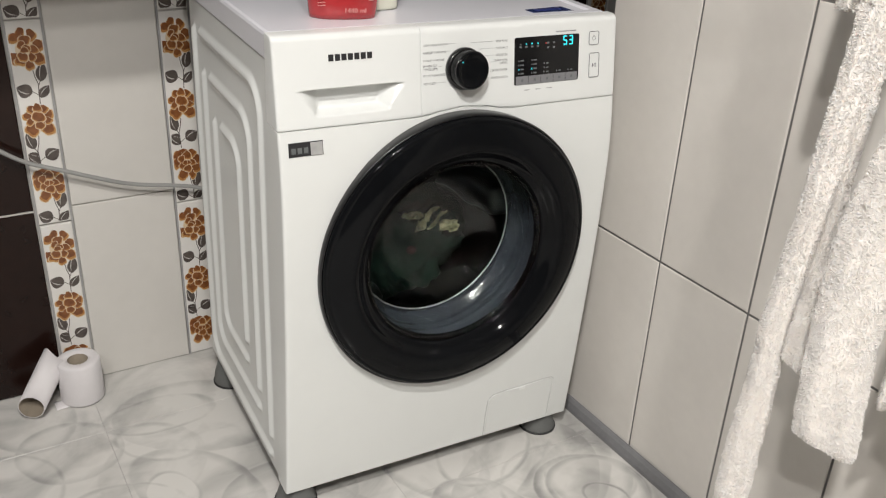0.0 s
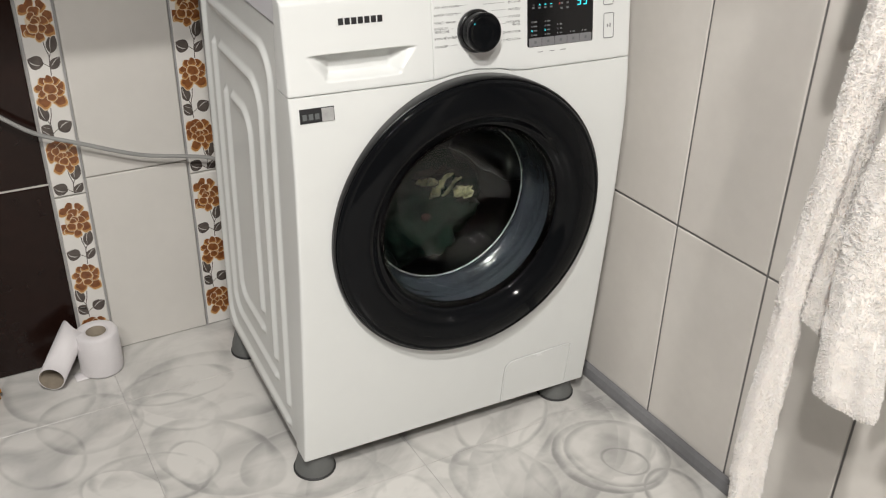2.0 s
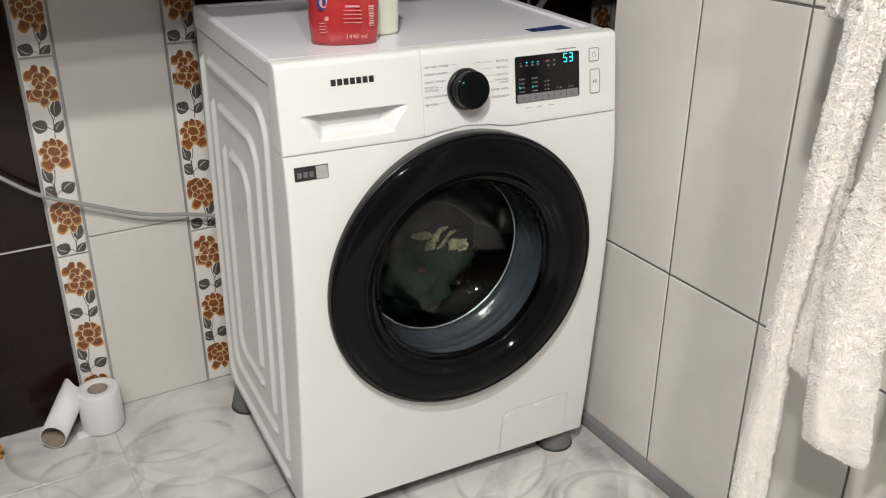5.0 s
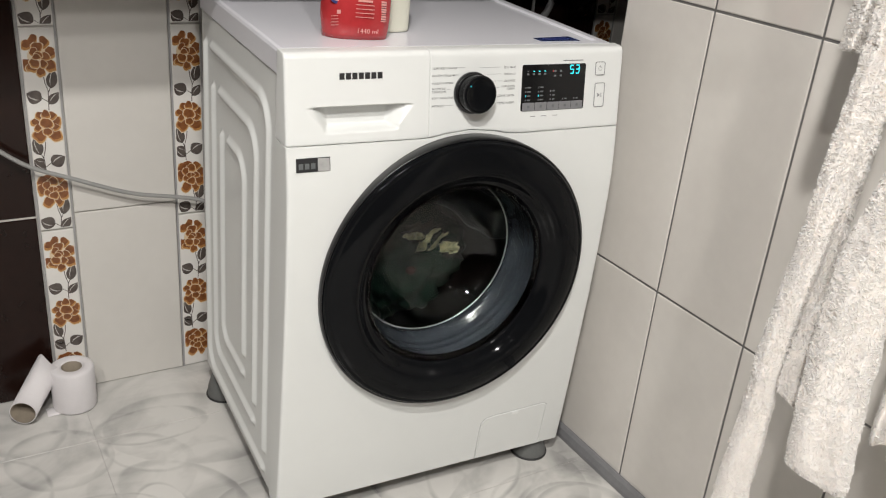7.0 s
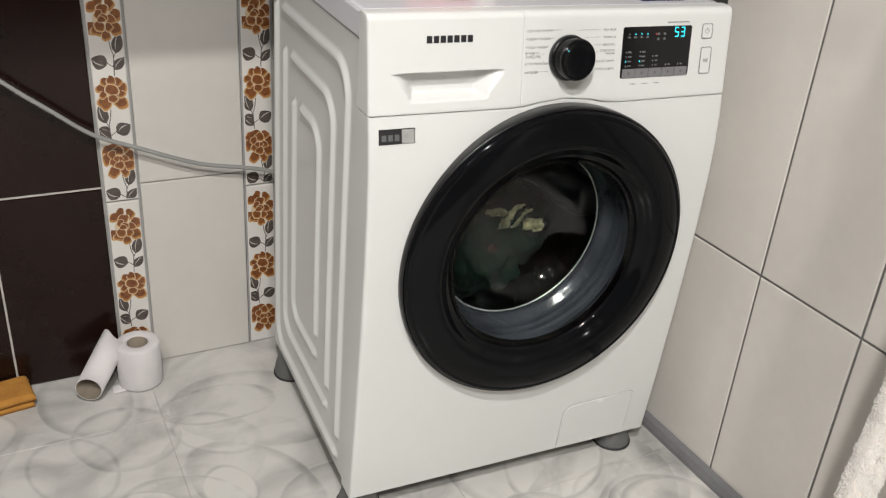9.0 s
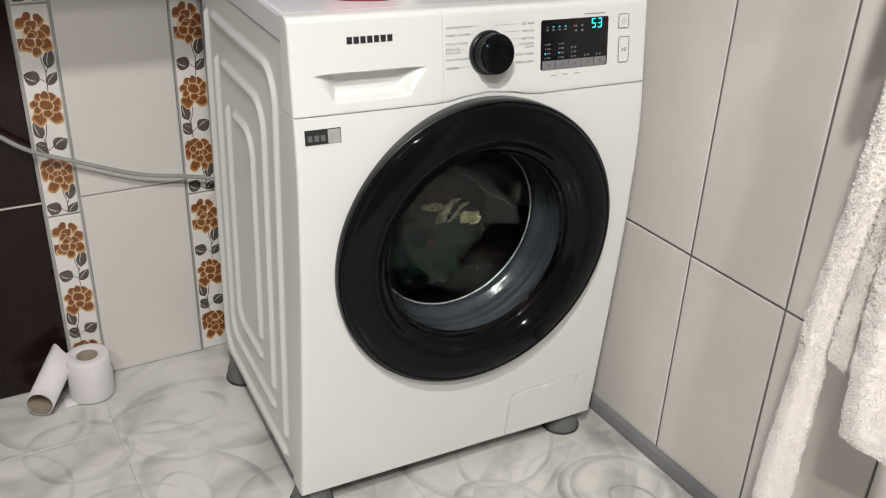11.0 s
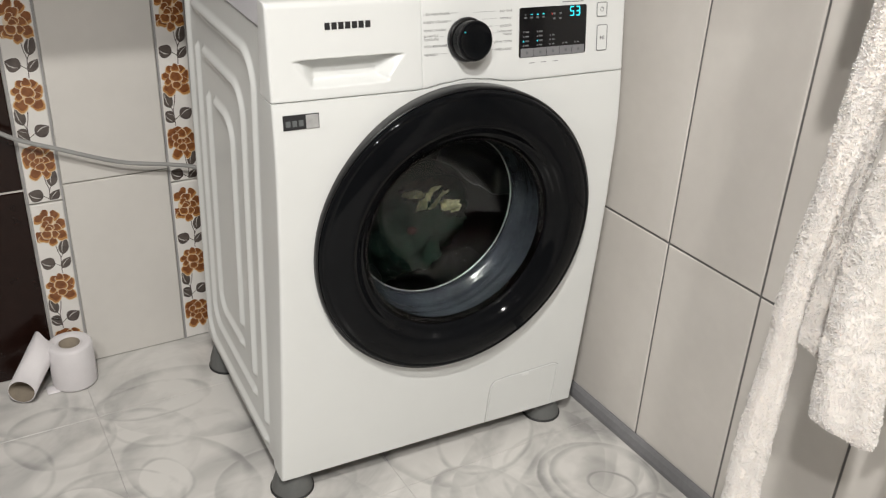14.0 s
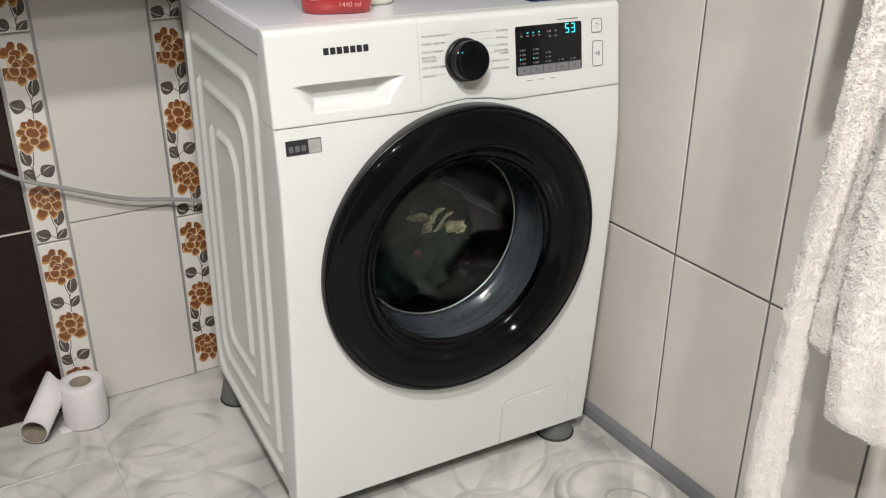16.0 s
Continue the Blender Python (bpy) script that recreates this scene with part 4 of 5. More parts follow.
# ---- on the floor by the wall ----
roll = thing("toilet_roll", "full white toilet paper roll standing on the floor", "toilet roll", pose(-0.549, 0.556, 0.0005))
part("paper", lathe([(0.0205, 0.004), (0.0205, 0.094), (0.026, 0.0965), (0.036, 0.0970), (0.0415, 0.0955), (0.0435, 0.091), (0.0440, 0.05), (0.0438, 0.006), (0.0425, 0.001), (0.030, 0.0), (0.0205, 0.001)], n=64, axis="z", closed=True), PAPER, roll, smooth=True)
part("core", lathe([(0.0203, 0.001), (0.0203, 0.0945), (0.0190, 0.0945), (0.0190, 0.001)], n=48, axis="z", closed=True), CARD, roll, "grey cardboard core", smooth=True)
bm = bmesh.new()
for i in range(9):
    for k in range(5):
        bm.verts.new((-0.058 + 0.011 * i * 0.6, -0.028 + 0.011 * k * 0.7, 0.0012 + 0.003 * abs(noise.noise(Vector((i * 0.6, k * 0.7, 2.0))))))
bm.verts.ensure_lookup_table()
for i in range(8):
    for k in range(4):
        bm.faces.new([bm.verts[q] for q in (i * 5 + k, i * 5 + k + 1, i * 5 + k + 6, i * 5 + k + 5)])
loose = part("loose_sheet", bm, PAPER, roll, smooth=True)
mod = loose.modifiers.new("thickness", "SOLIDIFY")
mod.thickness = 0.0006

base, tip = Vector((-0.662, 0.504, 0.0270)), Vector((-0.592, 0.578, 0.092))
way = (tip - base).normalized()
turn = way.to_track_quat("Z", "X").to_matrix().to_4x4()
tube = thing("paper_tube", "nearly used-up toilet roll leaning against the wall", "toilet roll", Matrix.Translation(base) @ turn)
length = (tip - base).length
facing = turn.to_3x3().transposed() @ Vector((-0.1, -1.6, 1.05))
bend_at, peak_at = math.atan2(facing.y, facing.x), math.atan2(facing.y, facing.x) - 1.1


def slanted(profile):
    """A tube whose foot is cut at a slant and whose upper end rises to a torn peak."""
    bm = bmesh.new()
    rings = []
    for r, t in profile:
        ring = []
        for k in range(48):
            a = 2 * math.pi * k / 48
            foot_, peak = 0.0135 * (1 + math.cos(a - bend_at)) * (1 - t), 0.014 * max(0.0, math.cos(a - peak_at)) ** 3 * t
            ring.append(bm.verts.new((r * math.cos(a) * (1 + 0.03 * math.cos(2 * a)), r * math.sin(a), length * t + foot_ + peak)))
        rings.append(ring)
    for a, b in zip(rings, rings[1:] + rings[:1]):
        for i in range(48):
            bm.faces.new((a[i], a[(i + 1) % 48], b[(i + 1) % 48], b[i]))
    return bm


part("paper", slanted(((0.0262, 0.0), (0.0266, 0.5), (0.0272, 1.0), (0.0254, 1.0), (0.0248, 0.5), (0.0245, 0.0))), PAPER, tube, smooth=True)
part("core", slanted(((0.0244, 0.006), (0.0247, 0.5), (0.0252, 0.985), (0.0236, 0.985), (0.0232, 0.5), (0.0229, 0.006))), CARD, tube, "grey-brown cardboard core", smooth=True)
# a corner of paper that stands off the upper end
bm = bmesh.new()
g = [[bm.verts.new((0.0273 * math.cos(a), 0.0273 * math.sin(a), length - 0.012 + 0.030 * k / 4 * max(0.0, 1 - abs(a - 2.4) / 1.1))) for a in (1.3 + 2.2 * i / 14 for i in range(15))] for k in range(5)]
for k in range(4):
    for i in range(14):
        bm.faces.new((g[k][i], g[k][i + 1], g[k + 1][i + 1], g[k + 1][i]))
bmesh.ops.remove_doubles(bm, verts=bm.verts, dist=0.00005)
flapo = part("paper_end", bm, PAPER, tube, "torn loose paper end", smooth=True)
mod = flapo.modifiers.new("thickness", "SOLIDIFY")
mod.thickness = 0.0006


def folded_cloth():
    cloth = thing("folded_cloth", "ochre folded cleaning cloth lying on the floor", "cloth", pose(-0.818, 0.568, 0.0005, 0, 0, 8))
    for k, (z, grow) in enumerate(((0.0, 0.0), (0.0165, 0.003))):
        bm = bmesh.new()
        bmesh.ops.create_grid(bm, x_segments=26, y_segments=18, size=1.0)
        top = list(bm.verts)
        for v in top:
            x, y = v.co.x * (0.062 + grow), v.co.y * (0.036 + grow)
            edge_ = max(abs(v.co.x), abs(v.co.y))
            v.co = Vector((x + 0.002 * noise.noise(Vector((y * 60, k, 1))), y + 0.002 * noise.noise(Vector((x * 60, k, 5))), z + 0.0155 - 0.006 * max(0, (edge_ - 0.85) / 0.15) ** 2 + 0.002 * noise.noise(Vector((x * 30, y * 30, k)))))
        rest = bmesh.ops.extrude_face_region(bm, geom=list(bm.faces))
        for v in rest["geom"]:
            if isinstance(v, bmesh.types.BMVert):
                v.co.z = z + 0.0006
        part("fold", bm, SPONGE, cloth, smooth=True)


folded_cloth()

# ---- the bathrobe on the beige wall ----
random.seed(7)


def hanging(name, spine, widths, thick, mat, parent, label, pile=2600, turn=-35.0, fold=0.25, seed=1, slant=0.0):
    """A hanging band of terry: a flattened tube along a spine, with soft folds and standing loops."""
    line = [p - Vector((0, 0.007, 0)) for p in smooth_line(spine, 44)]
    n, m = 96, len(line)
    c, s = math.cos(radians(turn)), math.sin(radians(turn))
    across, out = Vector((-s, -c, 0)), Vector((-c, s, 0))
    bm = bmesh.new()
    rings = []
    for i, p in enumerate(line):
        t = i / (m - 1)
        k = t * (len(widths) - 1)
        a = int(min(k, len(widths) - 2))
        w = widths[a] + (widths[a + 1] - widths[a]) * (k - a)
        cap = 1.0
        if t > 0.9:
            cap = min(1.0, math.sqrt(max(0.02, 1 - max(0.0, (t - 0.965) / 0.035) ** 2 * 0.75)))
        ring = []
        for j in range(n):
            an = 2 * math.pi * j / n
            u, v = math.cos(an), math.sin(an)
            x = w / 2 * math.copysign(abs(u) ** 0.75, u) * (0.9 + 0.1 * cap)
            y = thick / 2 * math.copysign(abs(v) ** 0.8, v) * cap * (1 + fold * math.sin(x * 210 / max(w, 0.02) * 0.05 + seed + t * 3) + 0.25 * noise.noise(Vector((x * 30, t * 9, seed))))
            y += fold * 0.25 * thick * math.sin(x / max(w, 0.02) * 5 + seed)
            q = p + across * x + out * y - Vector((0, 0, slant * 2 * x / w * ease(0.72, 1.0, t)))
            # tufts lie in short level rows
            tuft = Vector((q.x * 150, q.y * 150, q.z * 330))
            q += (across * u + out * v) * (0.0019 * noise.noise(tuft) + 0.0010 * noise.noise(tuft * 2.1))
            q += Vector((noise.noise(q * 45), noise.noise(q * 45 + Vector((9, 0, 0))), 0)) * 0.0020
            ring.append(bm.verts.new(q))
        rings.append(ring)
    for a, b in zip(rings, rings[1:]):
        for j in range(n):
            bm.faces.new((a[j], a[(j + 1) % n], b[(j + 1) % n], b[j]))
    bm.faces.new(rings[0][::-1])
    bm.faces.new(rings[-1])
    bm.normal_update()
    # loops of the pile: small leaning spikes all over the cloth
    verts, faces = [], []
    quads = [f for f in bm.faces if len(f.verts) == 4]
    areas = np.cumsum([f.calc_area() for f in quads])
    for pick in np.searchsorted(areas, np.random.rand(int(pile * 2.2)) * areas[-1]):
        f = quads[min(int(pick), len(quads) - 1)]
        a, b = random.random(), random.random()
        co = [v.co for v in f.verts]
        at = (co[0] * (1 - a) + co[1] * a) * (1 - b) + (co[3] * (1 - a) + co[2] * a) * b
        nor = (f.normal + Vector((random.uniform(-0.4, 0.4), random.uniform(-0.4, 0.4), random.uniform(-0.6, 0.25)))).normalized()
        side = nor.cross(Vector((random.uniform(-1, 1), random.uniform(-1, 1), random.uniform(-1, 1)))).normalized()
        other = nor.cross(side)
        h, r = random.uniform(0.0011, 0.0026), random.uniform(0.0008, 0.0014)
        i = len(verts)
        verts += [at + side * r, at - side * r * 0.5 + other * r * 0.87, at - side * r * 0.5 - other * r * 0.87, at + nor * h]
        faces += [(i, i + 1, i + 3), (i + 1, i + 2, i + 3), (i + 2, i, i + 3)]
    body = part(name, bm, mat, parent, label, smooth=True)
    mesh = bpy.data.meshes.new("nap")
    mesh.from_pydata([tuple(v) for v in verts], [], faces)
    mesh.materials.append(mat)
    ob = new("nap", mesh)
    ob.parent = body
    tagged(ob, kind="stuff")
    return body


robe = thing("bathrobe", "white terry bathrobe with hanging sash on a wall hook", "bathrobe")
HX = 0.185
hanging("sash", [(HX, -0.575, 1.32), (HX, -0.556, 1.10), (HX, -0.548, 0.98), (HX - 0.004, -0.544, 0.87), (HX - 0.008, -0.541, 0.75), (HX - 0.010, -0.528, 0.60), (HX - 0.010, -0.527, 0.48), (HX - 0.012, -0.524, 0.35), (HX - 0.012, -0.527, 0.235), (HX - 0.010, -0.536, 0.11), (HX - 0.008, -0.541, 0.05)],
        [0.030, 0.031, 0.031, 0.033, 0.034, 0.035, 0.045, 0.046, 0.035, 0.024], 0.022, TERRY, robe, "long white terry sash end", 15000, seed=2)
hanging("sash", [(HX + 0.010, -0.584, 1.32), (HX + 0.010, -0.570, 1.10), (HX + 0.010, -0.562, 0.98), (HX + 0.010, -0.558, 0.87), (HX + 0.010, -0.553, 0.75), (HX + 0.012, -0.546, 0.63), (HX + 0.012, -0.540, 0.56)],
        [0.026, 0.026, 0.025, 0.024, 0.023, 0.020], 0.018, TERRY, robe, "second fold of the sash", 8000, seed=4)
hanging("sleeve", [(HX + 0.015, -0.682, 1.32), (HX + 0.015, -0.669, 1.10), (HX + 0.012, -0.656, 0.98), (HX + 0.010, -0.642, 0.88), (HX + 0.008, -0.614, 0.74), (HX + 0.006, -0.578, 0.62), (HX + 0.006, -0.572, 0.522)],
        [0.046, 0.046, 0.044, 0.048, 0.056, 0.058], 0.030, TERRY, robe, "white terry sleeve with a turned cuff", 12000, seed=6, fold=0.35, slant=0.011)
hanging("sleeve", [(HX - 0.008, -0.704, 1.32), (HX - 0.010, -0.690, 1.10), (HX - 0.012, -0.672, 0.98), (HX - 0.014, -0.647, 0.86), (HX - 0.016, -0.628, 0.74), (HX - 0.018, -0.627, 0.62), (HX - 0.018, -0.640, 0.458)],
        [0.064, 0.064, 0.066, 0.074, 0.076, 0.080], 0.032, TERRY, robe, "wide white terry sleeve", 17000, seed=8, fold=0.35, slant=0.013)
hanging("skirt_panel", [(HX + 0.085, -0.735, 1.32), (HX + 0.085, -0.725, 1.05), (HX + 0.08, -0.712, 0.85), (HX + 0.075, -0.700, 0.70), (HX + 0.072, -0.690, 0.51)],
        [0.12, 0.12, 0.11, 0.09], 0.045, TERRY, robe, "white terry skirt of the robe", 11000, seed=11, fold=0.8)
hanging("lapel", [(HX + 0.03, -0.765, 1.32), (HX + 0.03, -0.760, 1.05), (HX + 0.028, -0.752, 0.85), (HX + 0.024, -0.738, 0.70), (HX + 0.022, -0.722, 0.535)],
        [0.06, 0.06, 0.058, 0.052], 0.030, TERRY, robe, "white terry lapel hanging loose", 9000, seed=19, fold=0.5, slant=-0.012)
hanging("sash_loop", [(HX + 0.025, -0.530, 1.32), (HX + 0.022, -0.518, 1.10), (HX + 0.020, -0.510, 0.972)], [0.05, 0.044, 0.042], 0.034, TERRY, robe, "gathered loop of the sash", 6000, seed=14, fold=0.6)
hanging("collar", [(HX + 0.09, -0.64, 1.62), (HX + 0.06, -0.64, 1.50), (HX + 0.035, -0.645, 1.38), (HX + 0.03, -0.65, 1.29)], [0.06, 0.16, 0.26, 0.29], 0.07, TERRY, robe, "gathered shoulders of the robe", 6000, seed=17, fold=0.8)
towel = thing("towel", "green cotton towel hanging beside the bathrobe", "towel")
hanging("cloth", [(HX + 0.07, -0.86, 1.62), (HX + 0.05, -0.85, 1.30), (HX + 0.035, -0.83, 0.95), (HX + 0.03, -0.800, 0.72), (HX + 0.03, -0.785, 0.545)], [0.08, 0.12, 0.14, 0.145], 0.035, TOWEL, towel, "", 6000, seed=21, fold=0.8)


def hook(y):
    h = thing("wall_hook", "chrome coat hook on the beige tiled wall", "hook", pose(RIGHT, y, 1.62), group="wall hooks")
    part("plate", lathe([(0.002, 0.0), (0.024, 0.0), (0.025, -0.003), (0.022, -0.006), (0.002, -0.006)], n=32), CHROME, h, place=pose(0, 0, 0, 0, 0, -90), smooth=True)
    part("arm", sweep(smooth_line([(-0.004, 0, 0), (-0.05, 0, -0.006), (-0.085, 0, 0.000), (-0.105, 0, 0.022), (-0.108, 0, 0.034)], 6), 0.006, 10), CHROME, h, smooth=True)


hook(-0.64)
hook(-0.86)


# ---- ceiling downlights ----
for x, y, _ in LAMPS:
    d = thing("downlight", "small round ceiling downlight, switched on", "ceiling light", pose(x, y, CEILING), group="ceiling downlights")
    part("bezel", lathe([(0.052, -0.0005), (0.062, -0.0005), (0.062, -0.008), (0.056, -0.011), (0.052, -0.008)], n=40, axis="z", closed=True), PLASTIC, d, smooth=True)
    part("diffuser", lathe([(0.002, -0.002), (0.0515, -0.002), (0.0515, -0.004), (0.002, -0.004)], n=40, axis="z"), GLOW, d)


# ---- tiles, piece by piece ----
SHARED = {}


def tile_mesh(w, h, mat, depth=0.0065, round_=0.0016):
    """A tile in the x-z plane, its lower left corner at the origin, its face at y = 0 towards -y."""
    key = (round(w, 4), round(h, 4), mat.name)
    if key not in SHARED:
        bm = bmesh.new()
        a = [bm.verts.new(c) for c in ((0, depth, 0), (w, depth, 0), (w, depth, h), (0, depth, h))]
        b = [bm.verts.new(c) for c in ((0, round_, 0), (w, round_, 0), (w, round_, h), (0, round_, h))]
        q = round_ * 0.6
        d = [bm.verts.new(c) for c in ((q, q * 0.5, q), (w - q, q * 0.5, q), (w - q, q * 0.5, h - q), (q, q * 0.5, h - q))]
        e = [bm.verts.new(c) for c in ((2.5 * q, 0, 2.5 * q), (w - 2.5 * q, 0, 2.5 * q), (w - 2.5 * q, 0, h - 2.5 * q), (2.5 * q, 0, h - 2.5 * q))]
        for lo, hi in ((a, b), (b, d), (d, e)):
            for i in range(4):
                j = (i + 1) % 4
                bm.faces.new((lo[i], lo[j], hi[j], hi[i]))
        bm.faces.new(e)
        bmesh.ops.recalc_face_normals(bm, faces=bm.faces)
        mesh = bpy.data.meshes.new("tile")
        bm.to_mesh(mesh)
        bm.free()
        mesh.materials.append(mat)
        SHARED[key] = mesh
    return SHARED[key]


def tile(parent, x, y, z, w, h, mat, turn=0.0, name="tile"):
    ob = new(name, tile_mesh(w, h, mat))
    ob.parent = parent
    jig = (random.uniform(-0.06, 0.06), random.uniform(-0.06, 0.06))
    ob.matrix_basis = pose(x, y, z, jig[0], 0, turn + jig[1])
    return ob


random.seed(3)
GAP = 0.0042
# beige wall: columns 0.207 apart, rows 0.506 apart
joints = [0.068 - 0.207 * k for k in range(12)]
levels = [0.0, 0.439, 0.945, 1.451, 1.957, CEILING]
for y1, y0 in zip(joints, joints[1:]):
    if y0 < SOUTH:
        break
    for z0, z1 in zip(levels, levels[1:]):
        tile(wall_east, RIGHT, y1 - GAP / 2, z0 + GAP / 2, y1 - y0 - GAP, z1 - z0 - GAP, BEIGE, -90)


def petal(bm, cx, cz, rx, rz, u, v, wide, tall, rnd, y):
    """One printed petal: a pale outline, an amber outer part and a brown body drawn in towards the flower's heart."""
    ph, lobes, far = rnd.uniform(0, 6.28), rnd.choice((2, 3, 3)), math.hypot(u, v)
    for k, (grow, pull, index) in enumerate(((1.15, 0.0, 4), (1.0, 0.0, 1), (0.86, 0.11 * far, 0))):
        pts = []
        for i in range(18):
            a = 2 * math.pi * i / 18
            r = grow * (1 + 0.13 * math.cos(lobes * a + ph) + 0.06 * math.cos(5 * a + 2 * ph))
            pts.append((cx + rx * (u * (1 - pull) + wide * r * math.cos(a)), y - 0.00001 * k, cz + rz * (v + pull * 0.9 + tall * r * math.sin(a))))
        bm.faces.new([bm.verts.new(p) for p in pts]).material_index = index


def flower(bm, cx, cz, rx, rz, shape, seed, y):
    """A printed bloom: 'round' is a peony seen from the front, 'side' one seen from the side."""
    rnd = random.Random(seed)
    disc(bm, cx, cz, rz * 0.62, y + 0.00003, 24, rx=rx * 0.62, index=4)
    petals = []
    if shape == "round":
        for count, far, wide, tall, shift in ((8, 0.76, 0.32, 0.27, 0.3), (5, 0.40, 0.27, 0.22, 0.0), (2, 0.11, 0.20, 0.15, 0.2)):
            for k in range(count):
                a = 2 * math.pi * (k + shift + rnd.uniform(-0.30, 0.30)) / count
                far_ = far * rnd.uniform(0.84, 1.12)
                petals.append((far_ * math.cos(a), far_ * math.sin(a), wide * rnd.uniform(0.75, 1.25), tall * rnd.uniform(0.78, 1.25)))
    else:
        petals += [(-0.70, 0.30, 0.26, 0.25), (0.70, 0.28, 0.27, 0.26), (-0.36, 0.64, 0.27, 0.25), (0.40, 0.62, 0.26, 0.24), (0.0, 0.72, 0.27, 0.23),
                   (-0.48, -0.48, 0.44, 0.36), (0.48, -0.48, 0.44, 0.38), (-0.56, -0.02, 0.24, 0.20), (0.58, -0.04, 0.24, 0.20), (0.0, 0.22, 0.38, 0.32), (0.02, -0.26, 0.26, 0.24)]
    for lay, (u, v, wide, tall) in enumerate(petals):
        petal(bm, cx, cz, rx, rz, u, v, wide, tall, rnd, y - 0.00004 * (lay + 1))


def leaf(bm, x, z, length, wide, turn, y):
    edge = [(k / 12, 0.5 * math.sin(math.pi * (k / 12) ** 0.8) ** 0.85) for k in range(1, 12)]
    pts = [(0, 0)] + edge + [(1, 0.02)] + [(u, -v * 0.9) for u, v in reversed(edge)]
    c, s = math.cos(turn), math.sin(turn)
    f = bm.faces.new([bm.verts.new((x + length * u * c - wide * v * s, y, z + length * u * s + wide * v * c)) for u, v in pts])
    f.material_index = 2
    f = bm.faces.new([bm.verts.new((x + length * u * c - wide * v * s, y - 0.00003, z + length * u * s + wide * v * c)) for u, v in ((0.10, 0.06), (0.35, 0.20), (0.65, 0.21), (0.92, 0.06), (0.65, 0.14), (0.35, 0.13))])
    f.material_index = 3


def stem(bm, pts, w, y):
    for (x0, z0), (x1, z1) in zip(pts, pts[1:]):
        d = Vector((x1 - x0, 0, z1 - z0)).normalized()
        o = Vector((-d.z, 0, d.x)) * w / 2
        f = bm.faces.new([bm.verts.new(Vector((x, y, z)) + q) for x, z, q in ((x0, z0, o), (x1, z1, o), (x1, z1, -o), (x0, z0, -o))])
        f.material_index = 2


def border_print(w, h, z_from):
    """The print of one border tile: three roses and leafy stems; z_from cuts a tile that starts lower down."""
    key = ("print", round(w, 3), round(z_from, 3))
    if key not in SHARED:
        bm = bmesh.new()
        full, cx = 0.402, w / 2
        for k, (down, rx, rz, shape) in enumerate(((0.054, 0.0300, 0.0400, "round"), (0.189, 0.0285, 0.0345, "side"), (0.315, 0.0300, 0.0360, "round"))):
            cz, sway = full - down - z_from, (-0.001, 0.001, 0.0)[k]
            if cz > -0.012:
                flower(bm, cx + sway, cz, rx, rz, shape, 11 + k, -0.0001)
            low, end = cz - rz, cz - rz - (0.062, 0.058, 0.047)[k]
            if end > 0.0:
                y, flip = -0.00005, -1 if k == 1 else 1
                stem(bm, [(cx + 0.004 * flip, low + 0.006), (cx + 0.006 * flip, low - 0.010), (cx + 0.010 * flip, low - 0.024), (cx + 0.009 * flip, low - 0.040), (cx + 0.008 * flip, end)], 0.0016, y)
                stem(bm, [(cx + 0.010 * flip, low - 0.028), (cx + 0.016 * flip, low - 0.014)], 0.0014, y)
                stem(bm, [(cx + 0.009 * flip, low - 0.046), (cx - 0.004 * flip, low - 0.036)], 0.0014, y)
                leaf(bm, cx + 0.015 * flip, low - 0.020, 0.038, 0.021, math.pi / 2 - flip * 0.22, y - 0.0001)
                leaf(bm, cx - 0.003 * flip, low - 0.041, 0.029, 0.029, math.pi / 2 + flip * 1.05, y - 0.0001)
                leaf(bm, cx + 0.009 * flip, low - 0.050, 0.030, 0.019, math.pi / 2 - flip * 0.75, y - 0.0001)
                if k == 1:
                    leaf(bm, cx - 0.009, low - 0.034, 0.018, 0.012, math.pi - 0.4, y - 0.0001)
        for v in bm.verts:
            v.co.x = min(max(v.co.x, 0.002), w - 0.002)
            v.co.z = max(v.co.z, 0.003)
        mesh = bpy.data.meshes.new("flower_print")
        bm.to_mesh(mesh)
        bm.free()
        for m in (PETAL, PETALEDGE, LEAF, LEAFEDGE, PETALPALE):
            mesh.materials.append(m)
        SHARED[key] = mesh
    return SHARED[key]


STRIPS = ((-0.5745, -0.5085), (-0.3020, -0.2385), (0.7680, 0.8330))
strip_levels = [0.0, 0.381, 0.786, 1.188, 1.592, 1.996]
grout = 0.0035
for x0, x1 in STRIPS:
    for z0, z1 in zip(strip_levels, strip_levels[1:]):
        w, h = x1 - x0 - 0.006, z1 - z0 - grout
        t = tile(wall_north, x0 + 0.003, BACK, z0 + grout / 2, w, h, STRIPTILE, name="border_tile")
        t.matrix_basis = pose(x0 + 0.003, BACK, z0 + grout / 2)
        p = new("flower_print", border_print(w, h, 0.402 - h))
        p.parent = t
    # thin grey edging beside the border
    for x in (x0 - 0.001, x1 - 0.003):
        part("edging", boxed(x, x + 0.0036, BACK + 0.001, BACK + 0.005, 0.0, CEILING), EDGING, wall_north)
rows_ = [0.0, 0.413, 0.915, 1.417, 1.919, CEILING]
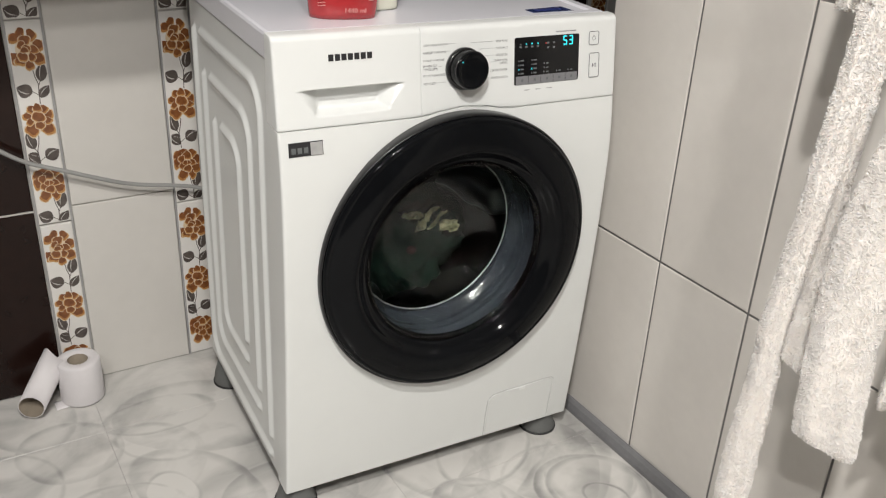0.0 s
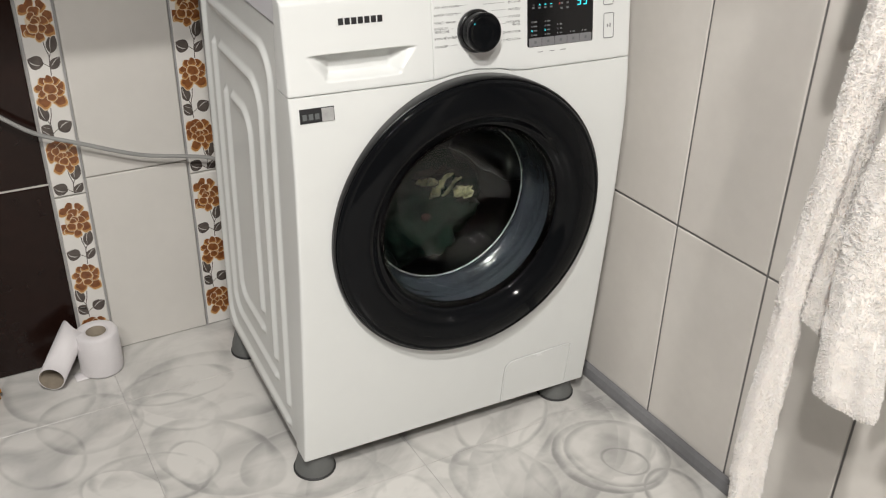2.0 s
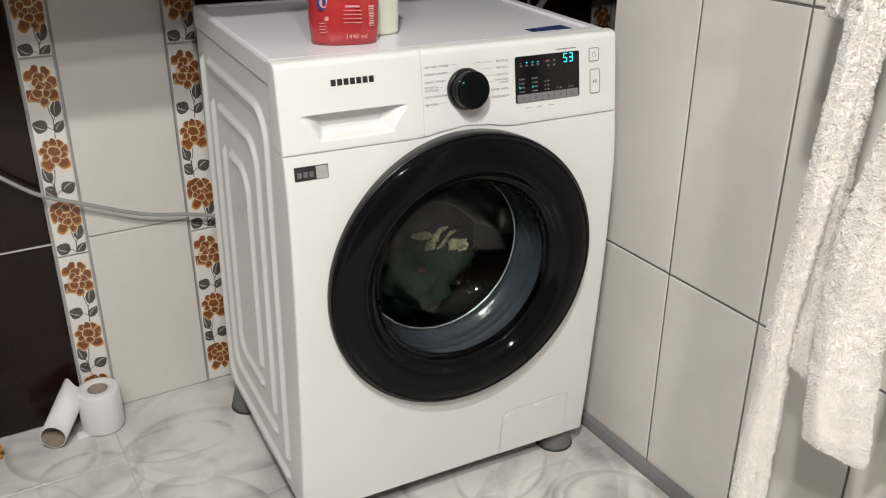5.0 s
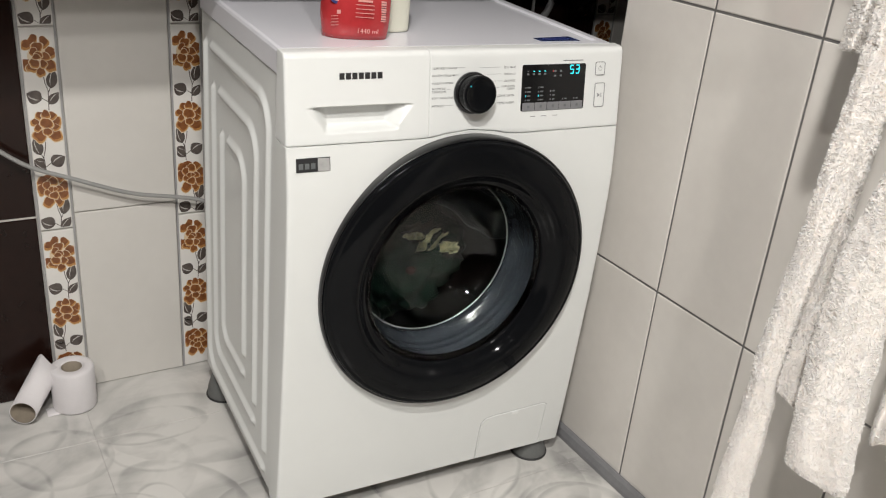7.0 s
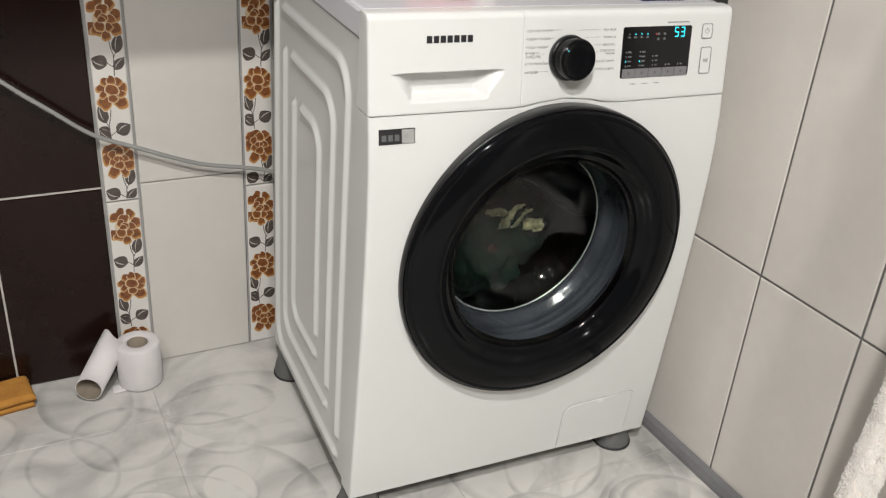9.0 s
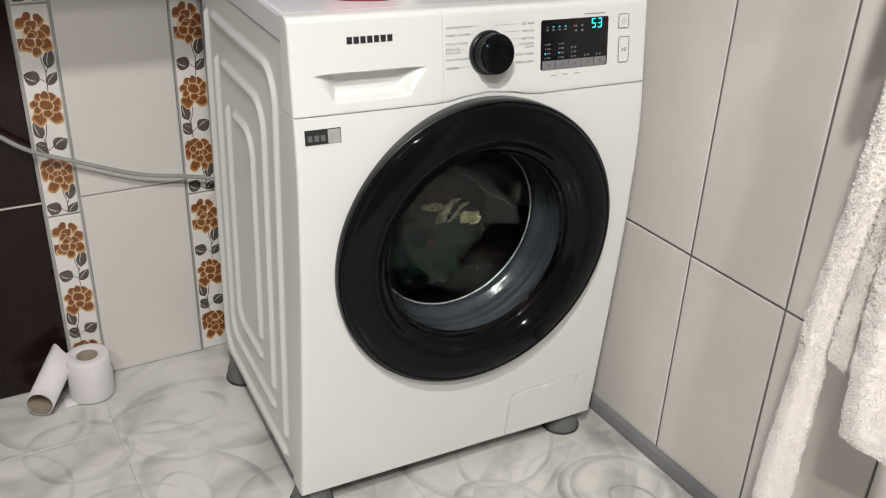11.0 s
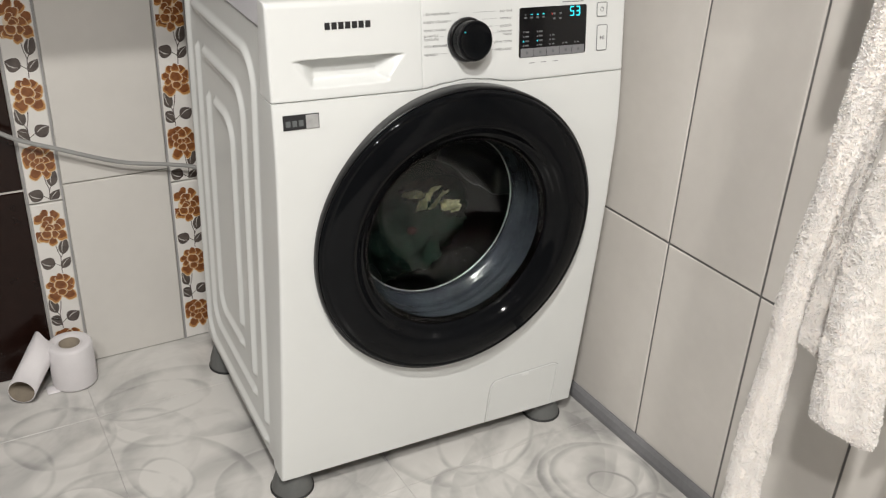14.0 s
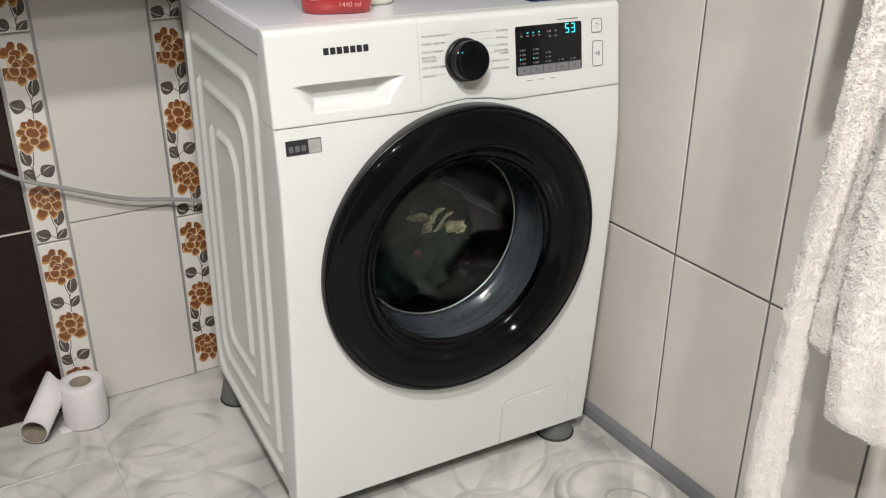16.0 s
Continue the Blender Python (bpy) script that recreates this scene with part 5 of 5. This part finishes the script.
columns = [(-0.775 - 0.199 * k, -0.576 - 0.199 * k, BROWN) for k in range(6)] + [(-0.5075, -0.3030, CREAMTILE)] + [(-0.2365 + 0.2008 * k, -0.2365 + 0.2008 * (k + 1), BROWN) for k in range(5)] + [(0.834, 1.018, CREAMTILE), (1.018, 1.2, CREAMTILE)]
for x0, x1 in ((-1.80, -0.5765), (-0.2360, 0.7660)):
    for z in rows_[1:5]:
        part("joint", boxed(x0, x1, BACK + 0.0010, BACK + 0.0070, z - 0.0019, z + 0.0019), PALEGROUT, wall_north)
for x in [-0.775 - 0.199 * k for k in range(5)]:
    for z0, z1 in zip(rows_, rows_[1:]):
        part("joint", boxed(x - 0.0019, x + 0.0019, BACK + 0.0012, BACK + 0.0070, z0 + 0.0025, z1 - 0.0025), PALEGROUT, wall_north)

for x0, x1, mat in columns:
    g = grout if mat is BROWN else 0.0022
    for z0, z1 in zip(rows_, rows_[1:]):
        tile(wall_north, x0 + g / 2, BACK, z0 + g / 2, x1 - x0 - g, z1 - z0 - g, mat)

# floor: tiles about 0.45 square
bm = bmesh.new()
g, q = 0.0011, 0.0004
for z, i in ((-0.0012, 0.0), (-0.0005, 0.0), (0.0, q)):
    for x, y in ((i, i), (0.446 - g - i, i), (0.446 - g - i, 0.456 - g - i), (i, 0.456 - g - i)):
        bm.verts.new((x, y, z))
bm.verts.ensure_lookup_table()
for k in (0, 4):
    for i in range(4):
        j = (i + 1) % 4
        bm.faces.new([bm.verts[v] for v in (k + i, k + j, k + 4 + j, k + 4 + i)])
bm.faces.new([bm.verts[v] for v in (8, 9, 10, 11)])
bmesh.ops.recalc_face_normals(bm, faces=bm.faces)
floor_tile = bpy.data.meshes.new("floor_tile")
bm.to_mesh(floor_tile)
bm.free()
floor_tile.materials.append(FLOORTILE)
for i in range(-4, 3):
    for k in range(-5, 2):
        ob = new("floor_tile", floor_tile)
        ob.parent = floor
        ob.matrix_basis = pose(-0.087 + 0.446 * i + g / 2, -0.0435 + 0.456 * k + g / 2, 0)
